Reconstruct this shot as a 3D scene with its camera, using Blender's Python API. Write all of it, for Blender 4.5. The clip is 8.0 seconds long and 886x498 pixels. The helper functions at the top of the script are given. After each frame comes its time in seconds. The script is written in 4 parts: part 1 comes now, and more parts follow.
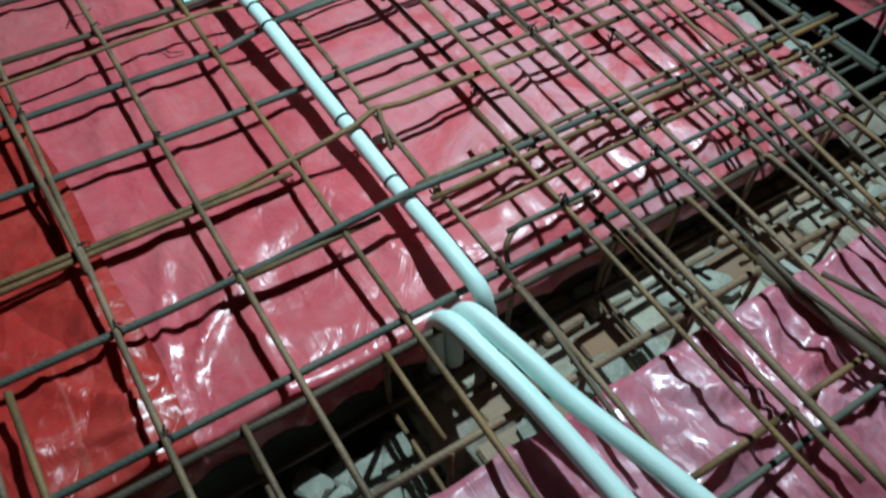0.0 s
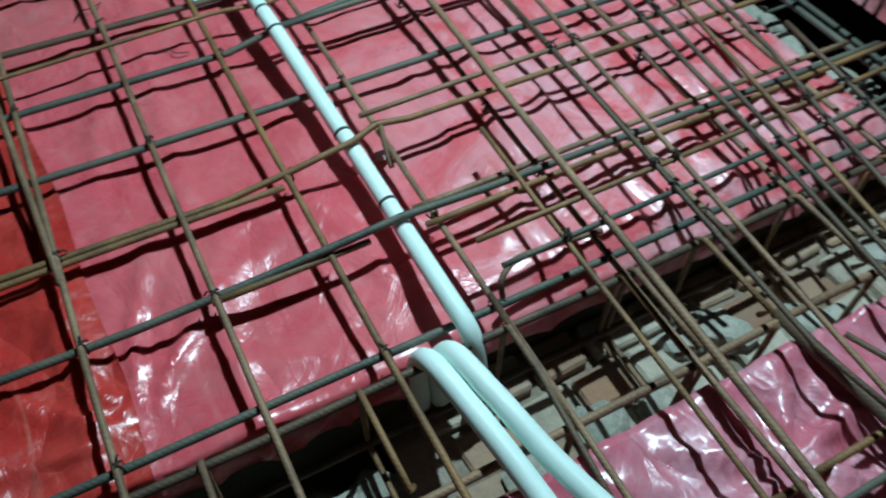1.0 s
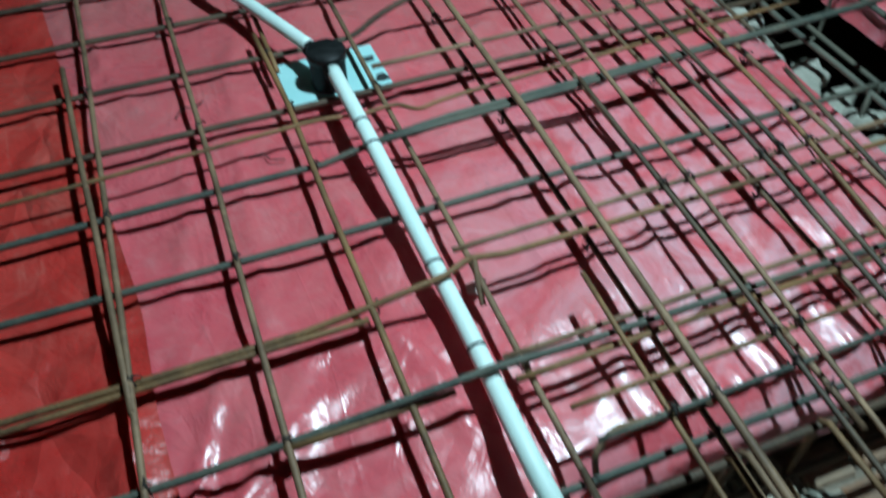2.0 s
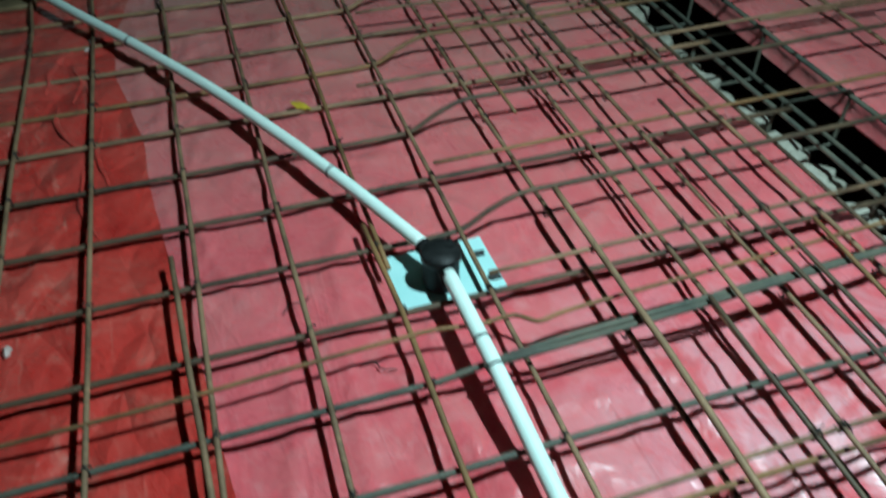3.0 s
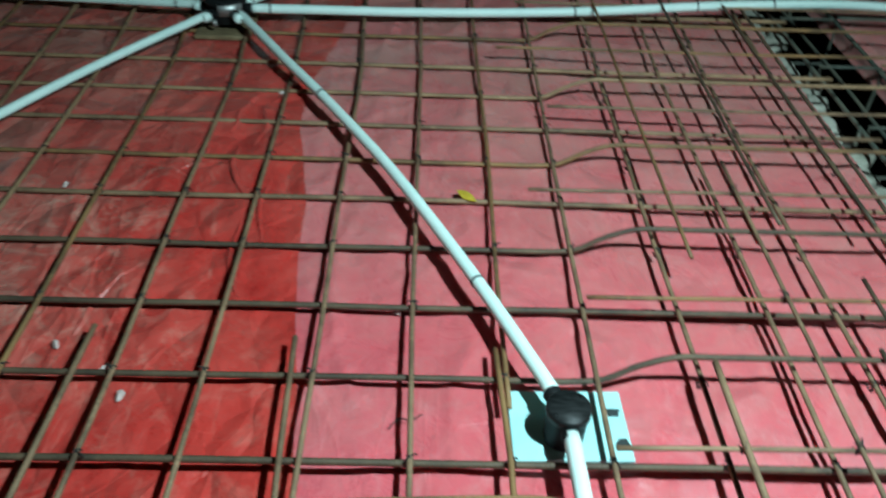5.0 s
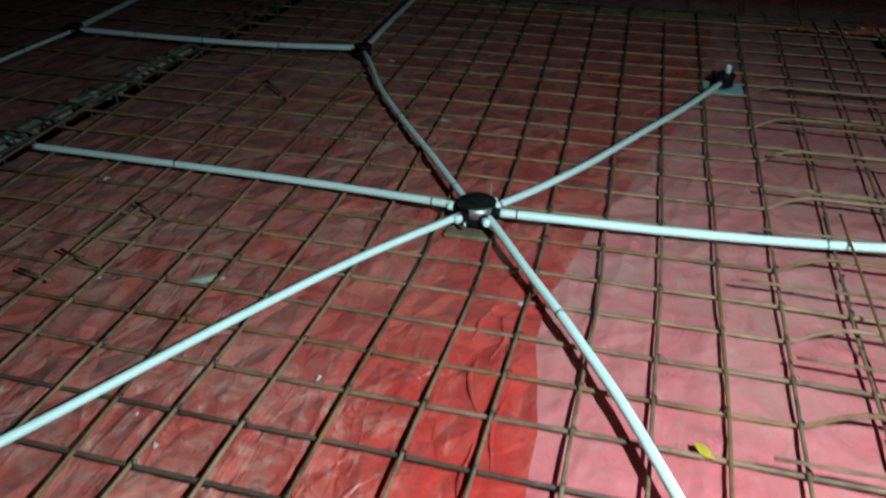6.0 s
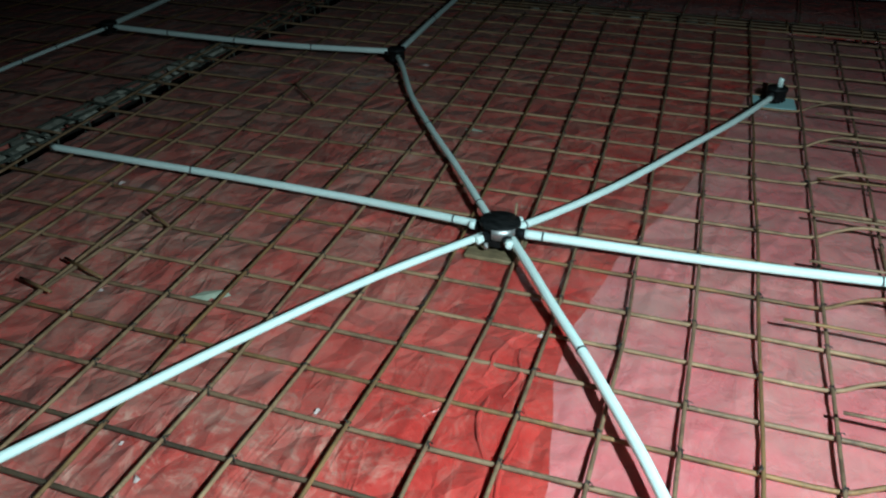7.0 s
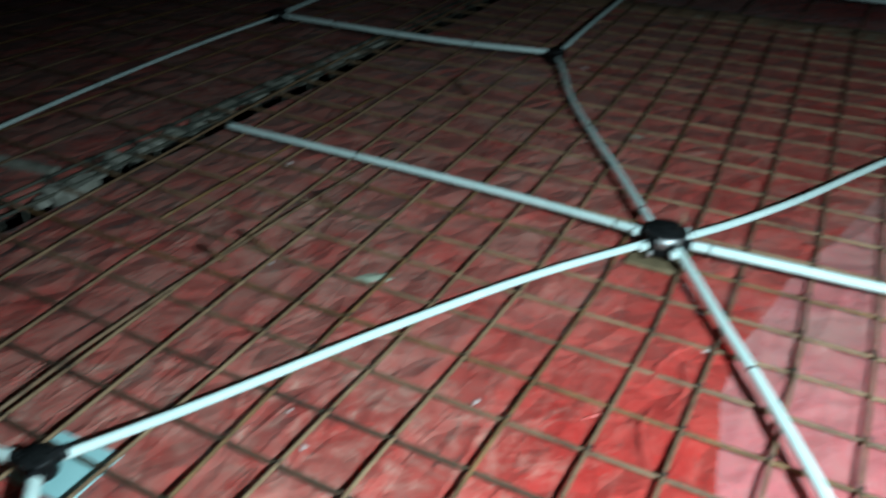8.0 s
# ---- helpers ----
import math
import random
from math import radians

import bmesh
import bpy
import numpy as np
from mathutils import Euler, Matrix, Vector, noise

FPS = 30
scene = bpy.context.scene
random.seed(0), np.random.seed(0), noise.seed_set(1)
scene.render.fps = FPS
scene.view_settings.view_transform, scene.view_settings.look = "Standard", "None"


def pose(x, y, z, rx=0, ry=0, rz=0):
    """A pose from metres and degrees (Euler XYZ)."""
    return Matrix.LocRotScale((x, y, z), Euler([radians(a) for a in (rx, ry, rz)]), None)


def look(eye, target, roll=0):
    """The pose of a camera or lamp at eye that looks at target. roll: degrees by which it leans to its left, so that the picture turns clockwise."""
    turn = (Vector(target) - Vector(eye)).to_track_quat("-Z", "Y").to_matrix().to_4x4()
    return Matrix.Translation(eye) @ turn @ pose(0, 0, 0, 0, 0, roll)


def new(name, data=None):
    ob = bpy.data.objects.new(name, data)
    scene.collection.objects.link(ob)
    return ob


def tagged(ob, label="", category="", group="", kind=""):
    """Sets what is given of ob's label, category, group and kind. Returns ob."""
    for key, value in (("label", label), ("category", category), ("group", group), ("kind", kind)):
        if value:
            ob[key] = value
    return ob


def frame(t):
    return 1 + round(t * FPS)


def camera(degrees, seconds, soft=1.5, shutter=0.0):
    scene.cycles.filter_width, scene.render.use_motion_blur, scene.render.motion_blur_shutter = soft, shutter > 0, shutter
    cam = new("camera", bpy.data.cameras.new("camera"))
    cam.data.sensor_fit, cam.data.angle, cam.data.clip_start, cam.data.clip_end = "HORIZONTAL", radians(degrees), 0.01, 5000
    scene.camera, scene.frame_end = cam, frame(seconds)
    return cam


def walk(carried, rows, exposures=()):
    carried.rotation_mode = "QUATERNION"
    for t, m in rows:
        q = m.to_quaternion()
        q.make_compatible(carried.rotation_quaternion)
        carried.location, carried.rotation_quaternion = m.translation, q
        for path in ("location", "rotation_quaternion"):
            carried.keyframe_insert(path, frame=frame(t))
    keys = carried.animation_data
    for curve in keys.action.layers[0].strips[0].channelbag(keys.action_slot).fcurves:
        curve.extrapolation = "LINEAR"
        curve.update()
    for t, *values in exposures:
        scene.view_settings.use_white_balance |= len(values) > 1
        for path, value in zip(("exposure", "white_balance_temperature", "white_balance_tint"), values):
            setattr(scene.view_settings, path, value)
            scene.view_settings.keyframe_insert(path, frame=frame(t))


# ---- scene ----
cam = camera(58.05, 8.0, 2.1, 0.6)
PATH = [
    (0, (0.029, -1.328, 0.797), (0.553, -0.559, -0.379), 2.42),
    (0.5, (0.042, -1.291, 0.792), (0.601, -0.506, -0.358), 3.28),
    (1, (0.119, -1.297, 0.771), (0.573, -0.491, -0.410), 1.92),
    (1.5, (0.149, -1.262, 0.765), (0.494, -0.407, -0.418), -1.21),
    (2, (0.157, -1.168, 0.794), (0.510, -0.238, -0.329), -0.36),
    (2.2, (0.154, -1.137, 0.800), (0.495, -0.177, -0.301), -0.17),
    (3.3, (0.088, -0.925, 0.895), (0.406, 0.172, -0.078), -0.30),
    (3.5, (0.101, -0.913, 0.884), (0.369, 0.202, -0.082), -1.16),
    (4, (0.154, -0.810, 0.882), (0.316, 0.314, -0.098), -1.58),
    (4.2, (0.199, -0.774, 0.879), (0.313, 0.359, -0.098), -2.33),
    (5.3, (0.110, -0.814, 0.971), (0.106, 0.371, 0.051), 5.32),
    (5.5, (0.075, -0.812, 1.014), (-0.025, 0.416, 0.158), 4.61),
    (6, (0.050, -0.730, 1.089), (-0.283, 0.525, 0.338), 0.44),
    (6.5, (0.050, -0.645, 1.093), (-0.311, 0.618, 0.369), 0.95),
    (7, (0.072, -0.575, 1.074), (-0.339, 0.656, 0.321), 0.55),
    (7.5, (0.046, -0.573, 1.098), (-0.404, 0.683, 0.414), 1.75),
    (8, (-0.031, -0.623, 1.056), (-0.643, 0.524, 0.306), 0.78),
]
walk(cam, [(t, look(eye, target, roll)) for t, eye, target, roll in PATH],
     [(0.0, -0.54, 5600, 10), (2.2, -0.68, 5450, 8), (3.5, -0.32, 5850, 3), (4.2, -0.20, 5800, 3), (5.5, 0.38, 5650, 4), (6.2, 0.88, 5800, 11), (7.0, 1.00, 5800, 12), (7.5, 0.95, 5800, 12), (8.0, 1.17, 5700, 13)])

# ---- night air and the one working lamp beside the camera ----
night = bpy.data.worlds.new("night")
night.use_nodes = True
night.node_tree.nodes["Background"].inputs["Color"].default_value = (0.009, 0.010, 0.010, 1)
night.node_tree.nodes["Background"].inputs["Strength"].default_value = 0.04
scene.world = night
LAMP = (0.78, -0.45, 1.36)
lamp_data = bpy.data.lights.new("work_lamp", "SPOT")
lamp_data.energy, lamp_data.color = 150, (0.80, 1.0, 0.96)
lamp_data.spot_size, lamp_data.spot_blend, lamp_data.shadow_soft_size = radians(148), 0.75, 0.014
lamp = new("work_lamp", lamp_data)
lamp.matrix_world = look(LAMP, (0.70, -0.12, 0.0))


# ---- materials ----
def material(name, metallic=0.0, roughness=0.5):
    m = bpy.data.materials.new(name)
    m.use_nodes = True
    b = m.node_tree.nodes["Principled BSDF"]
    b.inputs["Metallic"].default_value, b.inputs["Roughness"].default_value = metallic, roughness
    return m, m.node_tree, b


def add(tree, kind, **values):
    n = tree.nodes.new(kind)
    for k, v in values.items():
        n.inputs[k.replace("_", " ")].default_value = v
    return n


def ramp(tree, source, stops):
    n = tree.nodes.new("ShaderNodeValToRGB")
    while len(n.color_ramp.elements) < len(stops):
        n.color_ramp.elements.new(0.5)
    for e, (p, col) in zip(n.color_ramp.elements, stops):
        e.position, e.color = p, (*col, 1)
    tree.links.new(source, n.inputs["Fac"])
    return n


def place(tree, scale=(1, 1, 1)):
    g = tree.nodes.new("ShaderNodeNewGeometry")
    v = tree.nodes.new("ShaderNodeVectorMath")
    v.operation = "MULTIPLY"
    v.inputs[1].default_value = scale
    tree.links.new(g.outputs["Position"], v.inputs[0])
    return v.outputs[0]


def grain(tree, vec, scale, detail=4.0, rough=0.55, twist=0.0):
    n = add(tree, "ShaderNodeTexNoise", Scale=scale, Detail=detail, Roughness=rough, Distortion=twist)
    tree.links.new(vec, n.inputs["Vector"])
    return n.outputs["Fac"]


def mix(tree, fac, a, b, blend="MIX"):
    n = tree.nodes.new("ShaderNodeMix")
    n.data_type, n.blend_type = "RGBA", blend
    for sock, v in ((n.inputs[0], fac), (n.inputs[6], a), (n.inputs[7], b)):
        if hasattr(v, "is_output"):
            tree.links.new(v, sock)
        else:
            sock.default_value = v if isinstance(v, float) else (*v, 1)
    return n.outputs[2]


def bump(tree, b, height, strength, distance, before=None):
    n = add(tree, "ShaderNodeBump", Strength=strength, Distance=distance)
    tree.links.new(height, n.inputs["Height"])
    if before:
        tree.links.new(before.outputs[0], n.inputs["Normal"])
    tree.links.new(n.outputs[0], b.inputs["Normal"])
    return n


def along_axis(t, vec, axis, a, c2, amount):
    """A slow ramp of dirt along one axis of the place."""
    n = add(t, "ShaderNodeMapRange", From_Min=a, From_Max=c2, To_Min=0.0, To_Max=amount)
    sep = t.nodes.new("ShaderNodeSeparateXYZ")
    t.links.new(vec, sep.inputs[0])
    t.links.new(sep.outputs[axis], n.inputs["Value"])
    return n.outputs[0]


def facets(t, vec, scale, bend, stretch):
    """Flat facets between sharp creases."""
    warp = add(t, "ShaderNodeTexNoise", Scale=scale * 0.45, Detail=2.0)
    t.links.new(vec, warp.inputs["Vector"])
    m1 = t.nodes.new("ShaderNodeVectorMath")
    m1.operation = "MULTIPLY_ADD"
    m1.inputs[1].default_value = (bend, bend, bend)
    t.links.new(warp.outputs["Color"], m1.inputs[0])
    t.links.new(vec, m1.inputs[2])
    m2 = t.nodes.new("ShaderNodeVectorMath")
    m2.operation = "MULTIPLY"
    m2.inputs[1].default_value = stretch
    t.links.new(m1.outputs[0], m2.inputs[0])
    v = add(t, "ShaderNodeTexVoronoi", Scale=scale)
    v.feature = "DISTANCE_TO_EDGE"
    t.links.new(m2.outputs[0], v.inputs["Vector"])
    return v.outputs["Distance"]


def film_material(name, deep, light, dust, dust_amount, west=0.0, north=0.0, even=0.05, smudge=(0.60, 0.42, 0.40), crumple=1.0, stretch=(1.0, 0.6, 1.0), gloss=0.25, lamp_sheen=0.0, flecks=0.8, trodden=False):
    """Thin plastic film: cloudy colour, smeared dust (more of it to the west and north), pale smudges, painted lamp
    sheen and crisp creases.
    """
    m, t, b = material(name, 0.0, 0.3)
    p = place(t)
    clouds = grain(t, p, 3.2, 6, 0.65, 0.4)
    col = ramp(t, clouds, [(0.3, deep), (0.68, light)]).outputs[0]
    fine = grain(t, p, 42, 5, 0.65)
    col = mix(t, ramp(t, fine, [(0.35, (0, 0, 0)), (0.75, (0.4, 0.4, 0.4))]).outputs[0], col, light)
    smear = grain(t, place(t, (1.0, 0.85, 1.0)), 8.5, 8, 0.68, 0.9)
    cover = ramp(t, smear, [(0.44, (0, 0, 0)), (0.70, (dust_amount,) * 3)]).outputs[0]
    for axis, a, c2, amount, size in ((0, -0.25, -1.0, west, 3.4), (1, -0.2, 1.1, north, 4.2)):
        if amount:
            patch = ramp(t, grain(t, p, size, 6, 0.62, 0.6), [(0.40, (even,) * 3), (0.60, (1, 1, 1))]).outputs[0]
            cover = mix(t, 1.0, cover, mix(t, 1.0, along_axis(t, p, axis, a, c2, amount), patch, "MULTIPLY"), "ADD")
    spots = ramp(t, grain(t, place(t, (1.0, 0.8, 1.0)), 11, 7, 0.72, 2.2), [(0.50, (0, 0, 0)), (0.70, (flecks,) * 3)]).outputs[0]
    where = ramp(t, grain(t, p, 1.9, 3, 0.5), [(0.38, (0.1, 0.1, 0.1)), (0.58, (1, 1, 1))]).outputs[0]
    if trodden:  # footmarks lie away from the clean seam
        zone = add(t, "ShaderNodeMapRange", From_Min=-0.15, From_Max=-0.60, To_Min=0.28, To_Max=1.0)
        sep = t.nodes.new("ShaderNodeSeparateXYZ")
        t.links.new(p, sep.inputs[0])
        t.links.new(sep.outputs[0], zone.inputs["Value"])
        zone = mix(t, 1.0, zone.outputs[0], along_axis(t, p, 1, 0.85, 1.35, 0.9), "LIGHTEN")
        where = mix(t, 1.0, where, zone, "MULTIPLY")
        cover = mix(t, 1.0, cover, zone, "MULTIPLY")
    col = mix(t, cover, col, dust)
    col = mix(t, mix(t, 1.0, spots, where, "MULTIPLY"), col, smudge)
    streak = ramp(t, grain(t, place(t, (9.0, 0.9, 3.0)), 3.0, 6, 0.7, 1.0), [(0.60, (0, 0, 0)), (0.74, (0.4 * flecks,) * 3)]).outputs[0]
    col = mix(t, streak, col, smudge)
    if lamp_sheen:  # whitish lamp sheen painted into the colour, in patches towards the beam crossing
        zone = mix(t, 1.0, along_axis(t, p, 0, 0.30, 0.72, lamp_sheen), along_axis(t, p, 1, 0.0, -0.5, 1.0), "MULTIPLY")
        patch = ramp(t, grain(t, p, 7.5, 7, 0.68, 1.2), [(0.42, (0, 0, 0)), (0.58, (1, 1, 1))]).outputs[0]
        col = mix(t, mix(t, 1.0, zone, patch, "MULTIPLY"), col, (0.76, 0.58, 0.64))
    t.links.new(col, b.inputs["Base Color"])
    t.links.new(ramp(t, smear, [(0.35, (0.24, 0.24, 0.24)), (0.75, (0.46, 0.46, 0.46))]).outputs[0], b.inputs["Roughness"])
    big = bump(t, b, facets(t, p, 7.5, 0.16, stretch), 0.75 * crumple, 0.035)
    small = bump(t, b, facets(t, p, 20, 0.10, stretch), 0.35 * crumple, 0.010, big)
    ridge = add(t, "ShaderNodeTexNoise", Scale=5.5, Detail=3.0, Roughness=0.5, Distortion=0.7)
    ridge.noise_type = "RIDGED_MULTIFRACTAL"
    t.links.new(place(t, (1.0, 0.7, 1.0)), ridge.inputs["Vector"])
    fold = ramp(t, grain(t, place(t, (2.6, 0.55, 1.0)), 2.6, 3, 0.5, 1.3), [(0.46, (0, 0, 0)), (0.50, (1, 1, 1)), (0.54, (0, 0, 0))]).outputs[0]
    fold = mix(t, 1.0, fold, where, "MULTIPLY")
    small = bump(t, b, fold, 0.3 * crumple, 0.008, small)
    third = bump(t, b, ridge.outputs["Fac"], 0.5, 0.012, small)
    fourth = bump(t, b, grain(t, p, 14, 4, 0.55, 0.9), 0.55, 0.010, third)
    bump(t, b, grain(t, p, 90, 3, 0.6), 0.12, 0.001, fourth)
    b.subsurface_method = "BURLEY"
    b.inputs["Subsurface Weight"].default_value, b.inputs["Subsurface Scale"].default_value = 0.35, 1.0
    b.inputs["Subsurface Radius"].default_value = (0.012, 0.003, 0.003)
    b.inputs["Specular IOR Level"].default_value = 0.4
    b.inputs["Sheen Weight"].default_value, b.inputs["Sheen Roughness"].default_value = 0.04, 0.45
    b.inputs["Coat Weight"].default_value, b.inputs["Coat Roughness"].default_value = gloss, 0.22
    return m


PINK = film_material("pink_film", (0.55, 0.062, 0.086), (0.66, 0.136, 0.156), (0.51, 0.250, 0.215), 0.28, 0.0, 0.80, 0.55, (0.66, 0.36, 0.35), 0.48, gloss=0.35, lamp_sheen=0.42, flecks=0.30)
RED = film_material("red_film", (0.40, 0.019, 0.016), (0.57, 0.055, 0.042), (0.40, 0.185, 0.145), 0.40, 0.62, 0.35, 0.30, (0.60, 0.38, 0.29), 1.15, (1.0, 0.8, 1.0), gloss=0.5, flecks=0.80, trodden=True)
PALE = film_material("pale_film", (0.38, 0.045, 0.075), (0.62, 0.20, 0.26), (0.70, 0.46, 0.54), 0.50, 0.0, 0.0, 0.05, (0.72, 0.48, 0.56), 1.0, (1.0, 0.6, 1.0), 0.55, flecks=0.35)


def rust_material(name, a, b2, c2, metal=0.12, rough=0.62, ribs=0.0):
    m, t, b = material(name, metal, rough)
    p = place(t)
    col = ramp(t, grain(t, p, 16, 6, 0.7), [(0.32, a), (0.5, b2), (0.7, c2)]).outputs[0]
    col = mix(t, ramp(t, grain(t, p, 180, 3, 0.6), [(0.4, (0, 0, 0)), (0.7, (0.6, 0.6, 0.6))]).outputs[0], col, a)
    col = mix(t, ramp(t, grain(t, p, 5, 3, 0.6), [(0.42, (0, 0, 0)), (0.7, (0.75, 0.75, 0.75))]).outputs[0], col, c2)
    t.links.new(col, b.inputs["Base Color"])
    before = None
    if ribs:
        wave = add(t, "ShaderNodeTexWave", Scale=ribs, Distortion=0.6, Detail=1.0)
        wave.bands_direction = "DIAGONAL"
        t.links.new(place(t, (1.0, 1.0, 0.35)), wave.inputs["Vector"])
        before = bump(t, b, wave.outputs["Fac"], 0.22, 0.0010)
    bump(t, b, grain(t, p, 320, 3, 0.6), 0.5, 0.001, before)
    return m


STEEL = rust_material("mill_steel", (0.075, 0.047, 0.027), (0.190, 0.122, 0.070), (0.35, 0.225, 0.125), ribs=88)
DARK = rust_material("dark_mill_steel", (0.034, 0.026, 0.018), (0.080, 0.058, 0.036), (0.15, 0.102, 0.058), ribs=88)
RUST = rust_material("rusty_steel", (0.075, 0.044, 0.022), (0.18, 0.108, 0.048), (0.33, 0.185, 0.070), ribs=88)
BLUED = rust_material("blue_grey_steel", (0.038, 0.045, 0.037), (0.080, 0.096, 0.077), (0.155, 0.147, 0.105), ribs=88)
# paler copy of the mill steel, with lamplight on the bars put into its colour
LIT_STEEL = rust_material("lit_tan_steel", (0.115, 0.070, 0.037), (0.265, 0.168, 0.088), (0.42, 0.275, 0.150), ribs=88)
WIRE = rust_material("tie_wire", (0.012, 0.011, 0.009), (0.022, 0.019, 0.016), (0.04, 0.032, 0.024))

PVC, t, b = material("white_pvc", 0.0, 0.5)
t.links.new(ramp(t, grain(t, place(t), 9, 5), [(0.35, (0.69, 0.88, 0.82)), (0.7, (0.77, 0.93, 0.87))]).outputs[0], b.inputs["Base Color"])
bump(t, b, grain(t, place(t), 60, 3), 0.08, 0.002)
b.subsurface_method = "BURLEY"
b.inputs["Subsurface Weight"].default_value, b.inputs["Subsurface Scale"].default_value = 0.35, 1.0
b.inputs["Subsurface Radius"].default_value = (0.008, 0.009, 0.009)
BLACK, t, b = material("black_plastic", 0.0, 0.6)
t.links.new(ramp(t, grain(t, place(t), 45, 5), [(0.35, (0.004, 0.005, 0.005)), (0.72, (0.016, 0.017, 0.018))]).outputs[0], b.inputs["Base Color"])
bump(t, b, grain(t, place(t), 160, 3), 0.2, 0.001)
LIDM, t, b = material("scuffed_lid", 0.0, 0.45)
t.links.new(ramp(t, grain(t, place(t, (1, 5, 1)), 45, 5), [(0.4, (0.006, 0.007, 0.007)), (0.75, (0.028, 0.030, 0.030))]).outputs[0], b.inputs["Base Color"])
bump(t, b, grain(t, place(t), 120, 3), 0.3, 0.001)
for m in (BLACK, LIDM):
    m.node_tree.nodes["Principled BSDF"].inputs["Specular IOR Level"].default_value = 0.2
TAPE, t, b = material("dark_band", 0.0, 0.6)
b.inputs["Base Color"].default_value = (0.025, 0.035, 0.035, 1)
ZINC, t, b = material("dull_metal", 0.8, 0.45)
t.links.new(ramp(t, grain(t, place(t), 60, 4), [(0.3, (0.25, 0.26, 0.25)), (0.7, (0.5, 0.52, 0.5))]).outputs[0], b.inputs["Base Color"])
BOARD, t, b = material("white_board", 0.0, 0.5)
col = ramp(t, grain(t, place(t), 12, 6, 0.6), [(0.3, (0.38, 0.71, 0.70)), (0.7, (0.48, 0.80, 0.79))]).outputs[0]
t.links.new(col, b.inputs["Base Color"])
MASON, t, b = material("pale_mortar", 0.0, 0.9)
p = place(t)
col = ramp(t, grain(t, p, 9, 7, 0.65), [(0.28, (0.11, 0.085, 0.06)), (0.5, (0.26, 0.22, 0.165)), (0.75, (0.46, 0.41, 0.33))]).outputs[0]
t.links.new(mix(t, ramp(t, grain(t, p, 5, 4, 0.6), [(0.55, (0, 0, 0)), (0.72, (0.8, 0.8, 0.8))]).outputs[0], col, (0.30, 0.17, 0.09)), b.inputs["Base Color"])
bump(t, b, grain(t, p, 60, 6, 0.65), 0.8, 0.006)
BRICKM, t, b = material("worn_brick", 0.0, 0.9)
info = t.nodes.new("ShaderNodeObjectInfo")
col = ramp(t, info.outputs["Random"], [(0.0, (0.40, 0.36, 0.27)), (0.45, (0.56, 0.52, 0.41)), (0.64, (0.28, 0.14, 0.07)), (1.0, (0.44, 0.32, 0.21))]).outputs[0]
t.links.new(mix(t, ramp(t, grain(t, place(t), 22, 6, 0.7), [(0.38, (0, 0, 0)), (0.72, (0.75, 0.75, 0.75))]).outputs[0], col, (0.22, 0.19, 0.15)), b.inputs["Base Color"])
bump(t, b, grain(t, place(t), 70, 6, 0.65), 0.7, 0.005)
PLY, t, b = material("stained_form_board", 0.0, 0.7)
col = ramp(t, grain(t, place(t, (1, 1, 6)), 8, 6, 0.65), [(0.3, (0.035, 0.040, 0.028)), (0.55, (0.075, 0.075, 0.048)), (0.78, (0.14, 0.115, 0.065))]).outputs[0]
t.links.new(col, b.inputs["Base Color"])
bump(t, b, grain(t, place(t, (1, 1, 8)), 30, 4), 0.4, 0.003)
RAWWOOD, t, b = material("dusty_brown_wood", 0.0, 0.8)
t.links.new(ramp(t, grain(t, place(t, (1, 6, 1)), 14, 7, 0.7), [(0.3, (0.07, 0.05, 0.025)), (0.55, (0.20, 0.15, 0.075)), (0.75, (0.36, 0.30, 0.19))]).outputs[0], b.inputs["Base Color"])
bump(t, b, grain(t, place(t, (1, 8, 1)), 40, 5), 0.6, 0.004)
LEAFM, t, b = material("yellow_leaf", 0.0, 0.6)
t.links.new(ramp(t, grain(t, place(t), 70, 4), [(0.35, (0.45, 0.30, 0.02)), (0.65, (0.62, 0.47, 0.04))]).outputs[0], b.inputs["Base Color"])
SCRAP, t, b = material("pale_scrap", 0.0, 0.6)
t.links.new(ramp(t, grain(t, place(t), 30, 5), [(0.3, (0.30, 0.36, 0.26)), (0.7, (0.50, 0.55, 0.42))]).outputs[0], b.inputs["Base Color"])
PAPER, t, b = material("white_scrap", 0.0, 0.55)
t.links.new(ramp(t, grain(t, place(t), 60, 5), [(0.3, (0.40, 0.30, 0.27)), (0.7, (0.66, 0.56, 0.52))]).outputs[0], b.inputs["Base Color"])
DIRT, t, b = material("wet_mortar_dirt", 0.0, 0.8)
p = place(t)
col = ramp(t, grain(t, p, 14, 8, 0.7, 0.5), [(0.3, (0.07, 0.062, 0.034)), (0.52, (0.20, 0.17, 0.095)), (0.75, (0.42, 0.37, 0.26))]).outputs[0]
t.links.new(col, b.inputs["Base Color"])
bump(t, b, grain(t, p, 22, 8, 0.7), 1.0, 0.025)
EARTH, t, b = material("dark_earth", 0.0, 0.95)
t.links.new(ramp(t, grain(t, place(t), 6, 8, 0.7), [(0.3, (0.030, 0.025, 0.02)), (0.7, (0.09, 0.075, 0.06))]).outputs[0], b.inputs["Base Color"])
bump(t, b, grain(t, place(t), 25, 6), 0.8, 0.02)


# ---- building helpers ----
def mesh_of(name, verts, faces, mat, smooth=True):
    me = bpy.data.meshes.new(name)
    me.from_pydata([tuple(map(float, v)) for v in verts], [], faces)
    me.materials.append(mat)
    if smooth:
        me.polygons.foreach_set("use_smooth", [True] * len(me.polygons))
    me.update()
    return me


